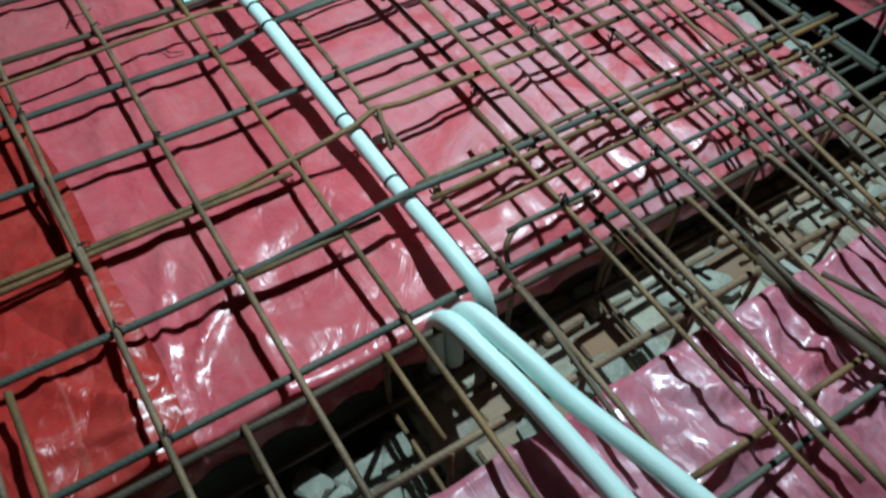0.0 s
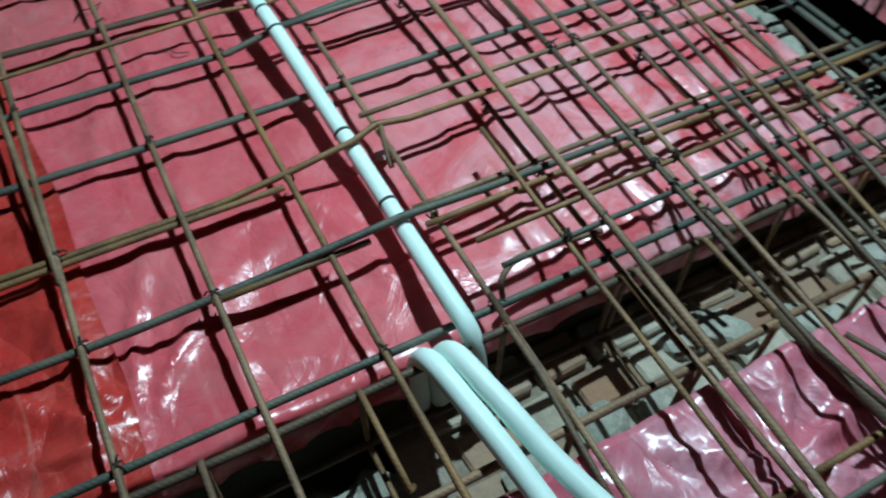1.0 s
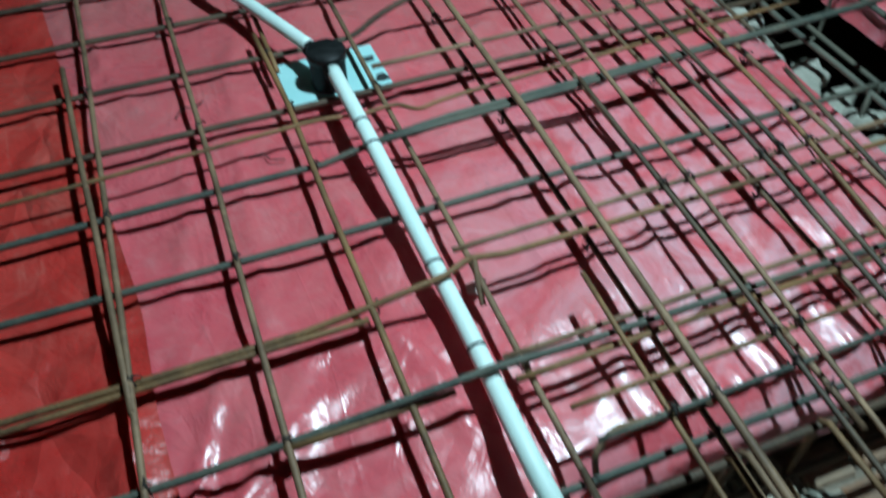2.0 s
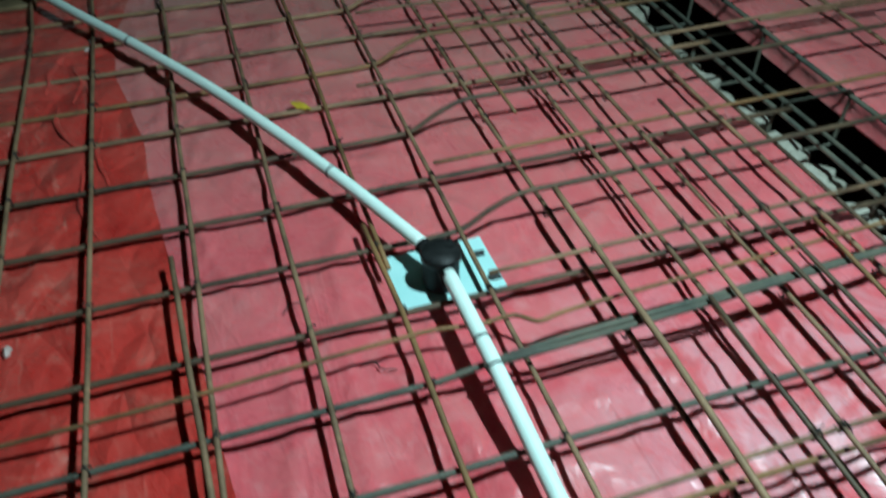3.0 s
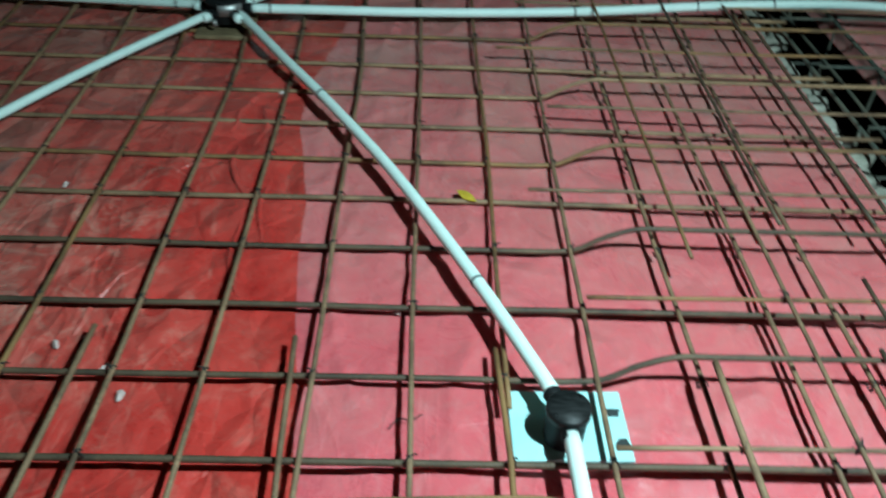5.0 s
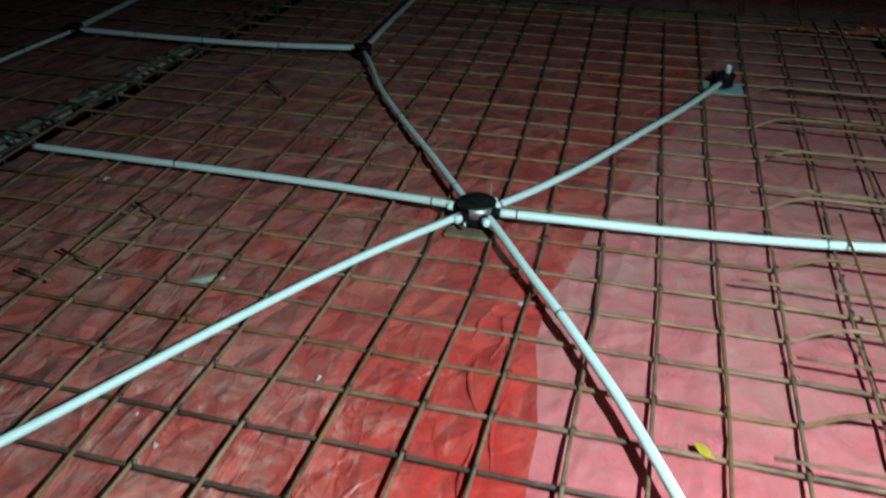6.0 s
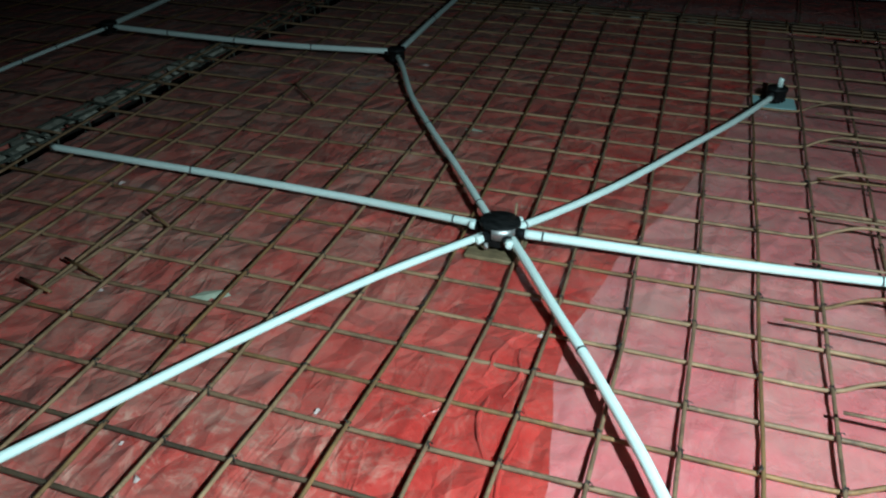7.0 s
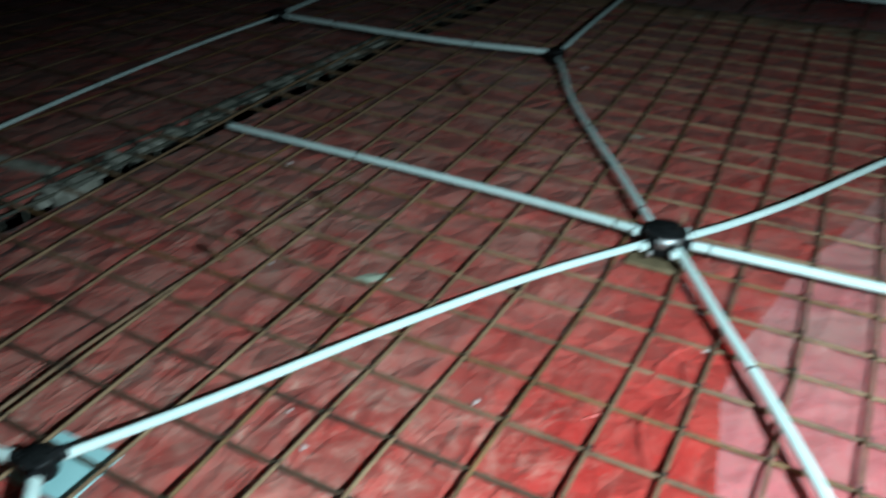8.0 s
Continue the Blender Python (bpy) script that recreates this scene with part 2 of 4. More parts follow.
def tube(points, r, n=8, close=True):
    """Rings swept along a line of points. r: one radius or one for each point."""
    P = np.array(points, float)
    rs = np.broadcast_to(np.array(r, float), (len(P),))
    T = np.gradient(P, axis=0)
    T /= np.linalg.norm(T, axis=1)[:, None]
    side = np.cross(T[0], (0, 0, 1.0))
    if np.linalg.norm(side) < 1e-3:
        side = np.array([1.0, 0, 0])
    verts, faces = [], []
    a = np.arange(n) * 2 * math.pi / n
    for k in range(len(P)):
        side = side - T[k] * (side @ T[k])
        side /= np.linalg.norm(side)
        up = np.cross(side, T[k])
        verts += [P[k] + rs[k] * (math.cos(q) * side + math.sin(q) * up) for q in a]
        if k:
            o = (k - 1) * n
            faces += [(o + i, o + (i + 1) % n, o + n + (i + 1) % n, o + n + i) for i in range(n)]
    if close:
        faces += [tuple(range(n))[::-1], tuple(range((len(P) - 1) * n, len(P) * n))]
    return verts, faces


def joined(pieces):
    verts, faces = [], []
    for v, f in pieces:
        o = len(verts)
        verts += list(v)
        faces += [tuple(i + o for i in q) for q in f]
    return verts, faces


def bezier(points, steps=10):
    """A smooth line through the points, with tangents weighted by the distances between them."""
    P = np.array(points, float)
    d = np.maximum(np.linalg.norm(np.diff(P, axis=0), axis=1), 1e-6)
    v = np.diff(P, axis=0) / d[:, None]
    T = [v[0]] + [(v[i] * d[i + 1] + v[i + 1] * d[i]) / (d[i] + d[i + 1]) for i in range(len(d) - 1)] + [v[-1]]
    out = []
    for i in range(len(d)):
        for k in range(steps):
            u = k / steps
            out.append((2 * u**3 - 3 * u**2 + 1) * P[i] + (u**3 - 2 * u**2 + u) * d[i] * T[i] + (3 * u**2 - 2 * u**3) * P[i + 1] + (u**3 - u**2) * d[i] * T[i + 1])
    return out + [P[-1]]


def part(name, geo, mat, parent, label="", smooth=True):
    ob = new(name, mesh_of(name, *geo, mat, smooth))
    ob.parent = parent
    if label:
        tagged(ob, label)
    return ob


def thing(name, geo, mat, label, category, group="", kind="", smooth=True):
    return tagged(new(name, mesh_of(name, *geo, mat, smooth)), label, category, group, kind)


def empty(name, where, label, category, group=""):
    ob = new(name)
    ob.location = where
    return tagged(ob, label, category, group)


def block(x0, x1, y0, y1, z0, z1, bevel=0.004, wear=0.0, seed=0):
    """A box with bevelled, slightly worn edges."""
    bm = bmesh.new()
    bmesh.ops.create_cube(bm, size=1.0)
    for v in bm.verts:
        v.co = Vector(((x0 + x1) / 2 + v.co.x * (x1 - x0), (y0 + y1) / 2 + v.co.y * (y1 - y0), (z0 + z1) / 2 + v.co.z * (z1 - z0)))
    if bevel:
        bmesh.ops.bevel(bm, geom=bm.edges[:], offset=bevel, segments=1, affect="EDGES")
    if wear:
        for v in bm.verts:
            v.co += wear * noise.noise_vector(v.co * 31 + Vector((seed, 0, 0)))
    bm.verts.index_update()
    geo = [tuple(v.co) for v in bm.verts], [tuple(v.index for v in f.verts) for f in bm.faces]
    bm.free()
    return geo


# ---- large structure ----
SHEET = -0.040  # height of the film under the bars
X_LEFT, X_RIGHT, Y_NEAR, Y_FAR = -2.03, 1.13, -0.872, 3.92


def ease(a, c2, v):
    u = min(1.0, max(0.0, (v - a) / (c2 - a)))
    return u * u * (3 - 2 * u)


def rise(x, y):
    """How much closer to the sagging bars the film lies inside the bay."""
    return 0.019 * ease(-0.25, 0.6, y) * (1 - ease(0.35, 0.8, x)) * ease(-2.0, -1.6, x)


def wrinkle(x, y):
    """Height of the film's folds over its deck, in metres."""
    q = Vector((x * 1.6, y * 1.6, 0.3))
    h = 0.006 * noise.noise(q)
    # long soft folds that run along the deck
    w = noise.noise(Vector((x * 0.9, y * 0.9, 4.1)))
    f = 1 - abs(noise.noise(Vector((x * 7 + 2.5 * w, y * 2.2 + w, 1.7))))
    h += 0.008 * f**10
    g = 1 - abs(noise.noise(Vector((x * 3.1 + w, y * 8.5 - 2 * w, 8.2))))
    h += 0.004 * g**10
    # crisp creases between flat facets, most where the film is loose
    loose = 0.35 + 0.65 * ease(-0.25, -0.75, y) + 0.5 * ease(0.1, 0.5, noise.noise(Vector((x * 1.3, y * 1.3, 6.0))))
    crossing = ease(0.40, 0.65, x) * ease(-0.05, -0.45, y)
    loose += 0.5 * crossing
    h += 0.008 * crossing * (1 - abs(noise.noise(Vector((x * 15 + 3 * w, y * 3.0 + x * 2, 3.9))))) ** 6
    d, _ = noise.voronoi(Vector((x * 9 + 0.8 * w + 0.5 * f, y * 5 + 0.7 * w, 0.5)))
    h += 0.0055 * loose * min(0.55, d[1] - d[0])
    # small crumples
    k = 1 - abs(noise.noise(Vector((x * 19 + 3 * w, y * 17 + 2 * w, 2.2))))
    h += 0.0014 * k**4
    # fan of creases where the film is gathered at the trench corner
    dx, dy = x - 0.027, y + 0.827
    r = math.hypot(dx, dy)
    if r < 0.34:
        a0 = math.atan2(dy, dx)
        h += 0.020 * min(1.0, r / 0.06) * (1 - r / 0.34) * ease(0.35, 0.8, a0) * ((1 - abs(math.sin(a0 * 6 + 7 * r + w))) ** 2 + 0.35 * (1 - abs(math.sin(a0 * 15 + 9 * r + 2 * w))) ** 2)
    # long fold beside the seam of the two films
    if -0.4 < x < 0.0 and 0.05 < y < 1.05:
        d = x - float(np.interp(y, (0.10, 0.41, 0.62, 0.71, 0.83, 0.91, 1.0), (-0.15, -0.187, -0.238, -0.258, -0.256, -0.23, -0.18)))
        h += ease(0.1, 0.3, y) * (1 - ease(0.92, 1.04, y)) * (0.006 * math.exp(-(d / 0.013) ** 2) + 0.005 * math.exp(-((d - 0.055) / 0.028) ** 2))
    # folds of the next bay's film, drawn together under a bar
    dx, dy = x - 0.608, y + 1.179
    r = math.hypot(dx, dy)
    if r < 0.24:
        a0 = math.atan2(dy, dx)
        h += min(1.0, r / 0.05) * (1 - r / 0.24) * (0.022 * (1 - abs(math.sin(a0 * 4 + 1.2 * w))) ** 1.3 + 0.008 * (1 - abs(math.sin(a0 * 11 + 6 * r))) ** 2)
    return h


def seam(y):
    """Where the red film's edge lies on the pink one."""
    return float(np.interp(y, (-0.9, -0.45, 0.0, 0.26, 0.47, 0.75, 0.94, 1.05, 1.3, 1.6, 2.2, 3.0, 4.0), (0.022, 0.014, -0.028, -0.066, -0.072, -0.118, -0.128, -0.098, -0.070, 0.02, 0.16, 0.28, 0.35))) + 0.006 * noise.noise(Vector((0, y * 6, 0)))


def film(name, x0, x1, y0, y1, z, step, mat, label, drop_near=0.0, drop_far=0.0, drop_left=0.0, drop_right=0.0, lift=0.0, rough=1.0, edge=None, main=False, gathered=0.0):
    """A wrinkled plastic film on its deck, hanging over the edges that have a drop."""
    nx, ny = max(2, int((x1 - x0) / step)), max(2, int((y1 - y0) / step))
    xs, ys = list(np.linspace(x0, x1, nx)), list(np.linspace(y0, y1, ny))
    if main:  # finer where the camera passes near
        ys = list(np.arange(y0, 0.3, 0.0085)) + list(np.arange(0.3, y1, 0.016))
    cols = [(v, 0.0, 0) for v in xs]
    rows = [(v, 0.0, 0) for v in ys]

    def fall(at, sign, drop):
        extra = []
        if drop:
            for s in range(1, 9):
                extra.append((at + sign * 0.009 * math.sin(s / 8 * 1.5), -drop * (1 - math.cos(s / 8 * 1.5)) / 0.93, s))
        return extra

    cols = fall(x0, -1, drop_left)[::-1] + cols + fall(x1, 1, drop_right)
    rows = fall(y0, -1, drop_near)[::-1] + rows + fall(y1, 1, drop_far)
    verts = []
    for v, dv, sv in rows:
        for u, du, su in cols:
            if edge:
                u = x0 + (u - x0) * (edge(v) - x0) / (x1 - x0)
            h = rough * wrinkle(u + 0.6 * du, v + 0.6 * dv)
            over = min(du, dv)
            if gathered:  # slanting folds of loose film
                k = 1 - abs(noise.noise(Vector((u * 15 + v * 8, v * 2.5 - u * 1.2, 3.3))))
                h += gathered * (k**4 + 0.4 * abs(noise.noise(Vector((u * 9 - v * 4, v * 6, 7.7)))))
            h = 0.85 * h if main and v > 0.3 else h
            h += rise(u, v) if main else 0.0
            h = 0.35 * min(h, 0.012) if over < 0 else h
            short = ease(0.36, 0.47, u) if main and v < -0.7 else 0.0  # past the pipes the film rolls over the board and is tucked in
            over *= 1 - 0.55 * short
            h -= 0.024 * short * ease(-0.815, -0.874, v)
            side = 1.5 * max(h, 0.0) + 0.012 * (1 - abs(noise.noise(Vector((u * 13, over * 20, 9.0))))) ** 4 * min(1.0, -over * 40) if over < 0 else 0.0
            verts.append((u + (side if su and u > 0 else -side if su else 0), v - (side if sv and v < 1 else 0), z + lift + h + over))
    w = len(cols)
    faces = [(j * w + i, j * w + i + 1, (j + 1) * w + i + 1, (j + 1) * w + i) for j in range(len(rows) - 1) for i in range(w - 1)]
    return thing(name, (verts, faces), mat, label, "plastic sheet", kind="structure")


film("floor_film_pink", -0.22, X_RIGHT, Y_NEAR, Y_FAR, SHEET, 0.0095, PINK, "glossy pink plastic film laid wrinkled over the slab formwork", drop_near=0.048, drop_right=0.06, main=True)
red_film = film("floor_film_red", X_LEFT, 0.0, Y_NEAR, Y_FAR, SHEET, 0.012, RED, "dusty red plastic film laid wrinkled over the slab formwork", drop_near=0.048, drop_left=0.05, lift=0.005, edge=seam, main=True)


def fold(parent, line, tall):
    """A lip of loose film that lies over to one side."""
    verts = []
    n = len(line)
    for k, (x, y) in enumerate(line):
        g = math.sin(math.pi * (k + 0.4) / (n - 0.2)) ** 0.5 * tall * (1 + 0.35 * noise.noise(Vector((x * 30, y * 22, 2.0))))
        z0 = SHEET + 0.006 + rise(x, y) + 0.85 * wrinkle(x, y)
        verts += [(x + u * g, y, z0 + v * g - (0.003 if v == 0 else 0)) for u, v in ((1.5, 0), (0.6, 0.55), (0.0, 0.9), (-0.7, 1.0), (-1.3, 0.75), (-1.5, 0.35))]
    faces = [(k * 6 + i, k * 6 + i + 1, k * 6 + i + 7, k * 6 + i + 6) for k in range(n - 1) for i in range(5)]
    return part("fold", (verts, faces), RED, parent)


for tall, line in ((0.0042, [(-0.160, 0.20), (-0.187, 0.30), (-0.182, 0.40)]), (0.0048, [(-0.196, 0.47), (-0.232, 0.57), (-0.240, 0.66)]), (0.0042, [(-0.262, 0.70), (-0.250, 0.82), (-0.205, 0.93)]),
                   (0.0036, [(-0.205, 0.66), (-0.190, 0.74), (-0.215, 0.83)]), (0.0040, [(-0.140, 0.34), (-0.156, 0.46), (-0.150, 0.55)]), (0.0034, [(-0.150, 0.62), (-0.176, 0.70), (-0.160, 0.79)]),
                   (0.0045, [(-0.40, 0.10), (-0.385, 0.20), (-0.340, 0.28)]), (0.0036, [(-0.345, 0.55), (-0.300, 0.63), (-0.315, 0.74)])):
    fold(red_film, [(q[0] + 0.008 * noise.noise(Vector((0, q[1] * 17, tall * 900))), q[1]) for q in bezier([(x, y, 0) for x, y in line], 9)], tall)
film("floor_film_next_bay", -1.2, 1.13, -2.2, -1.065, SHEET, 0.010, PALE, "crumpled pink plastic film on the bay across the trench", drop_far=0.06, rough=1.3, gathered=0.012)
film("floor_film_side_bay", 1.40, 4.2, -0.87, 3.9, SHEET, 0.04, PINK, "dark pink plastic film on the bay beyond the beam", drop_left=0.06)
film("floor_film_left_bay", -5.0, -2.2, -0.9, 3.9, SHEET, 0.04, RED, "dusty red film on the unlit bay beyond the beam", drop_right=0.05)
film("floor_film_far_bay", -4.5, 3.0, 4.15, 7.5, SHEET, 0.05, RED, "dark red film on the unlit far bay", drop_near=0.05)
film("floor_film_corner_bay", 1.40, 4.2, -2.6, -1.065, SHEET, 0.04, PINK, "pink film on the bay at the crossing of the beams", drop_left=0.06)

ground_geo = [(-30, -30, -0.42), (30, -30, -0.42), (30, 30, -0.42), (-30, 30, -0.42)], [(0, 1, 2, 3)]
thing("ground", ground_geo, EARTH, "dark bare earth below the formwork", "ground", kind="structure")

WALL_TOP = -0.15
for nm, geo in (("wall_near", block(0.27, 4.2, -1.10, -0.83, -0.40, WALL_TOP, 0.01)), ("wall_near_low", block(-4, 0.268, -1.10, -0.83, -0.40, -0.205, 0.01)), ("wall_right", block(1.09, 1.43, -0.83, 4.2, -0.41, -0.29, 0.01)),
                ("wall_left", block(-2.23, -2.0, -0.83, 4.2, -0.40, WALL_TOP, 0.01)), ("wall_far", block(-2.0, 1.09, 3.90, 4.17, -0.40, WALL_TOP, 0.01))):
    thing(nm, geo, EARTH if nm == "wall_right" else DIRT if nm == "wall_near_low" else MASON, "mortar-smeared masonry wall top at the bottom of a beam trench", "wall", kind="structure")

for nm, geo in (("trim_near_form", block(-2.0, 1.10, -0.872, -0.854, -0.268, SHEET - 0.031, 0.002)), ("trim_right_form", block(1.105, 1.123, -0.85, 3.9, -0.17, SHEET - 0.006, 0.002)),
                ("trim_right_ledge", block(1.126, 1.20, -0.83, 3.9, -0.29, -0.095, 0.008, 0.006)),
                ("trim_left_form", block(-2.022, -2.004, -0.85, 3.9, -0.17, SHEET - 0.006, 0.002)), ("trim_next_form", block(-2.0, 1.10, -1.085, -1.067, -0.268, SHEET - 0.006, 0.002)),
                ("trim_far_form", block(-2.0, 1.10, 3.905, 3.92, -0.17, SHEET - 0.006, 0.002))):
    thing(nm, geo, PLY, "dark stained formwork board along the beam trench", "board", kind="structure")


# ---- reinforcing bars ----
def bar(points, r=0.005, mat=STEEL, label="rusty reinforcing bar tied into the slab mesh", group="slab mesh bars", wob=0.0025, seed=0.0, smooth_line=False):
    P = [np.array(q, float) for q in (bezier(points) if smooth_line else points)]
    line = [P[0]]
    for a, c2 in zip(P[:-1], P[1:]):
        n = max(1, int(np.linalg.norm(c2 - a) / 0.06))
        line += [a + (c2 - a) * k / n for k in range(1, n + 1)]
    out = []
    for q in line:
        s = Vector((q[0] * 2.3, q[1] * 2.3, seed * 7.31))
        d = noise.noise_vector(s)
        out.append(q + np.array((d.x, d.y, 0.35 * d.z)) * wob)
    return thing("rebar", tube(out, r, 8), mat, label, "rebar", group)


MESH, TOP = "slab mesh bars", "top steel bars near the beams"
V_BARS = [-1.93, -1.785, -1.565, -1.362, -1.235, -1.062, -0.929, -0.779, -0.630, -0.469, -0.303, -0.165, -0.004, 0.147, 0.290, 0.430, 0.590, 0.742, 0.860, 1.035]
H_BARS = [-0.871, -0.713, -0.573, -0.429, -0.291, -0.144, 0.008, 0.166, 0.322, 0.473, 0.609, 0.753, 0.900, 1.048, 1.219, 1.40, 1.586, 1.765, 1.951, 2.10, 2.269, 2.463, 2.640, 2.80, 2.963, 3.15, 3.341, 3.54, 3.746, 3.88]


def fan(x):
    """How far a long bar strays sideways for each metre of its far part."""
    return float(np.interp(x, (-1.93, -1.785, -1.565, -1.362, -1.235, -1.062, -0.929, -0.78, -0.63, -0.30, -0.165, 0.0, 0.147, 0.29, 0.43, 0.59, 0.742, 1.1), (-0.10, -0.11, -0.06, -0.088, -0.065, -0.06, -0.048, -0.042, -0.062, -0.061, -0.044, -0.036, -0.024, -0.014, 0.009, 0.022, 0.04, 0.04)))


def v_at(x, y):
    near = float(np.interp(x, (-1.565, -1.362, -1.235, -1.062, -0.929, -0.78), (0.12, 0.09, 0.085, 0.038, 0.07, 0.0)))
    return x + fan(x) * max(0.0, y - (0.55 if x < -0.7 else 1.0)) + near * max(0.0, 0.55 - y)


def h_coat(y):
    # cross bars far into the bay get the steel with painted lamplight
    return RUST if round(y, 3) in (-0.573, 0.609, 1.219) else BLUED if y < -0.6 or round(y, 3) in (-0.429, -0.291) else DARK if y < 0.4 else STEEL if y < 0.8 else LIT_STEEL


for k, x in enumerate(V_BARS):
    far = 3.98 - 0.25 * (k % 3 == 1)
    start, turn = -0.05 if k == 14 else -1.30 if 0 <= k - 12 < 5 else -0.93, 0.55 if x < -0.7 else 1.0
    # so do the long bars on the left
    bar([(v_at(x, start), start, 0.005), (x, turn, 0.005), (v_at(x, far), far, 0.005)], 0.0044, RUST if k in (6, 9, 14) else LIT_STEEL if k < 9 else STEEL, "long slender rusty reinforcing bar tied into the slab mesh", MESH, 0.005, k)
for k, y in enumerate(H_BARS):
    if k in (6, 8, 10, 12, 14, 16, 18, 20, 22):  # bars cranked up towards the beam
        bend = bezier([(0.38, y, -0.005), (0.44, y + 0.002, 0.000), (0.49, y + 0.008, 0.024), (0.545, y + 0.012, 0.042), (0.62, y + 0.012, 0.044)], 5)
        line = [(-2.1, y, -0.005)] + bend + [(1.62, y + 0.016, 0.044)]
        bar(line, 0.0050, h_coat(y), "cranked reinforcing bar that rises towards the beam", MESH, 0.004, 50 + k)
    elif k == 4:
        bar([(-2.1, y, -0.005), (0.30, y, -0.004), (0.40, y - 0.004, 0.022), (0.50, y - 0.006, 0.036), (1.55, y + 0.02, 0.040)], 0.0052, BLUED, "blue-grey reinforcing bar raised over the film", MESH, 0.004, 50 + k)
        bar([(0.36, y - 0.016, 0.030), (0.50, y - 0.016, 0.036), (1.30, y + 0.01, 0.040)], 0.0048, BLUED, "blue-grey lap bar beside another", TOP, 0.003, 150)
    elif k == 2:
        bar([(-2.1, y, -0.005), (0.20, y, -0.003), (0.30, y, 0.010), (0.385, y, 0.024), (0.425, y + 0.014, 0.026), (0.47, y + 0.004, 0.026), (1.70, y - 0.004, 0.030)], 0.0046, RUST, "orange-rusted reinforcing bar with a kink", MESH, 0.004, 50 + k)
    elif k == 1:
        bar([(-2.1, y, -0.005), (0.05, y, -0.004), (0.20, y, 0.004), (0.385, y - 0.006, 0.025), (0.50, y - 0.010, 0.022), (1.20, y - 0.012, 0.010)], 0.0053, BLUED, "reinforcing bar lifted over a pipe near the trench", MESH, 0.004, 50 + k)
    else:
        bar([(-2.1, y, -0.005), (1.20, y, -0.005)], 0.0053, h_coat(y), "reinforcing bar tied under the long bars of the mesh", MESH, 0.004, 50 + k)

# laps and doubled bars
EXTRA = [
    ((-0.038, 0.078, 0.010), (-0.029, -0.133, 0.010), (-0.020, -0.30, 0.008), (-0.008, -0.62, 0.006)),
    ((0.277, 0.062, 0.008), (0.286, -0.143, 0.008), (0.286, -0.36, 0.008), (0.288, -0.75, 0.006), (0.290, -1.30, 0.005)),
    ((-1.335, 0.0, 0.006), (-1.355, 0.214, 0.006), (-1.366, 0.50, 0.006), (-1.362, 0.95, 0.006), (-1.345, 1.5, 0.006)),
    ((-1.655, 0.75, 0.004), (-1.67, 1.30, 0.004), (-1.69, 1.90, 0.004)),
    ((-0.357, 0.10, 0.006), (-0.365, -0.35, 0.006)),
    ((-0.131, -0.735, 0.006), (-0.128, -1.0, 0.006)),
]
for k, line in enumerate(EXTRA):
    bar(line, 0.0046, RUST if k in (1, 3, 5) else STEEL, "lap bar lying beside a bar of the mesh", MESH, 0.003, 200 + k)
for k, (y, x0, x1, z, mat) in enumerate([(-0.7225, 0.14, 0.34, 0.004, RUST), (-0.700, 0.41, 1.16, 0.008, STEEL), (-0.738, 0.41, 1.20, 0.016, RUST), (-0.5825, -1.4, 0.28, -0.005, RUST)]):
    bar([(x0, y, z), (x1, y, z)], 0.0044, mat, "second bar laid against a bar of the mesh", MESH, 0.004, 220 + k)
bar([(-0.60, -0.235, 0.004), (-0.31, -0.221, 0.004), (-0.035, -0.220, 0.010), (0.12, -0.212, 0.010), (0.26, -0.208, 0.012), (0.32, -0.209, 0.014), (0.385, -0.219, 0.014), (0.443, -0.220, 0.016), (0.470, -0.243, 0.018), (0.50, -0.240, 0.020), (0.61, -0.238, 0.026), (0.85, -0.236, 0.034), (1.18, -0.225, 0.036)],
    0.0034, RUST, "thin wavy rusty rod lying on the mesh", "", 0.001, 240, True)
bar([(0.450, -0.862, -0.02), (0.452, -0.850, 0.012), (0.475, -0.838, 0.020), (0.515, -0.836, 0.016), (0.60, -0.842, 0.012)], 0.004, STEEL, "short bent hook bar at the trench edge", "", 0.001, 241, True)
bar([(0.430, -0.560, 0.026), (0.425, -0.590, 0.004), (0.423, -0.61, -0.01)], 0.004, STEEL, "short bent rod end", "", 0.0, 242, True)

for k, (a, c2) in enumerate([((-1.409, 0.789), (-1.256, 0.742)), ((-1.378, 1.085), (-1.262, 1.024)), ((-1.515, 2.232), (-1.328, 2.050)), ((-1.444, 0.674), (-1.330, 0.648))]):
    bar([(*a, 0.014), (*c2, 0.014)], 0.0044, RUST, "short rusty rod lying askew on the mesh", "loose rods", 0.002, 250 + k)

# top steel: bars that end beside the third long bar and cross the beam
TOP_SHORT = [(-0.850, 0.45, 1.10, 0.040), (-0.808, 0.44, 1.12, 0.042), (-0.555, 0.405, 1.42, 0.046), (-0.150, 0.425, 1.60, 0.044), (0.150, 0.430, 1.66, 0.044), (0.452, 0.36, 1.66, 0.044),
                                     (0.770, 0.430, 1.66, 0.046), (1.066, 0.330, 1.66, 0.046), (1.36, 0.40, 1.6, 0.046), (1.63, 0.42, 1.6, 0.046), (1.90, 0.45, 1.6, 0.046), (2.2, 0.48, 1.6, 0.046), (2.5, 0.48, 1.6, 0.046)]
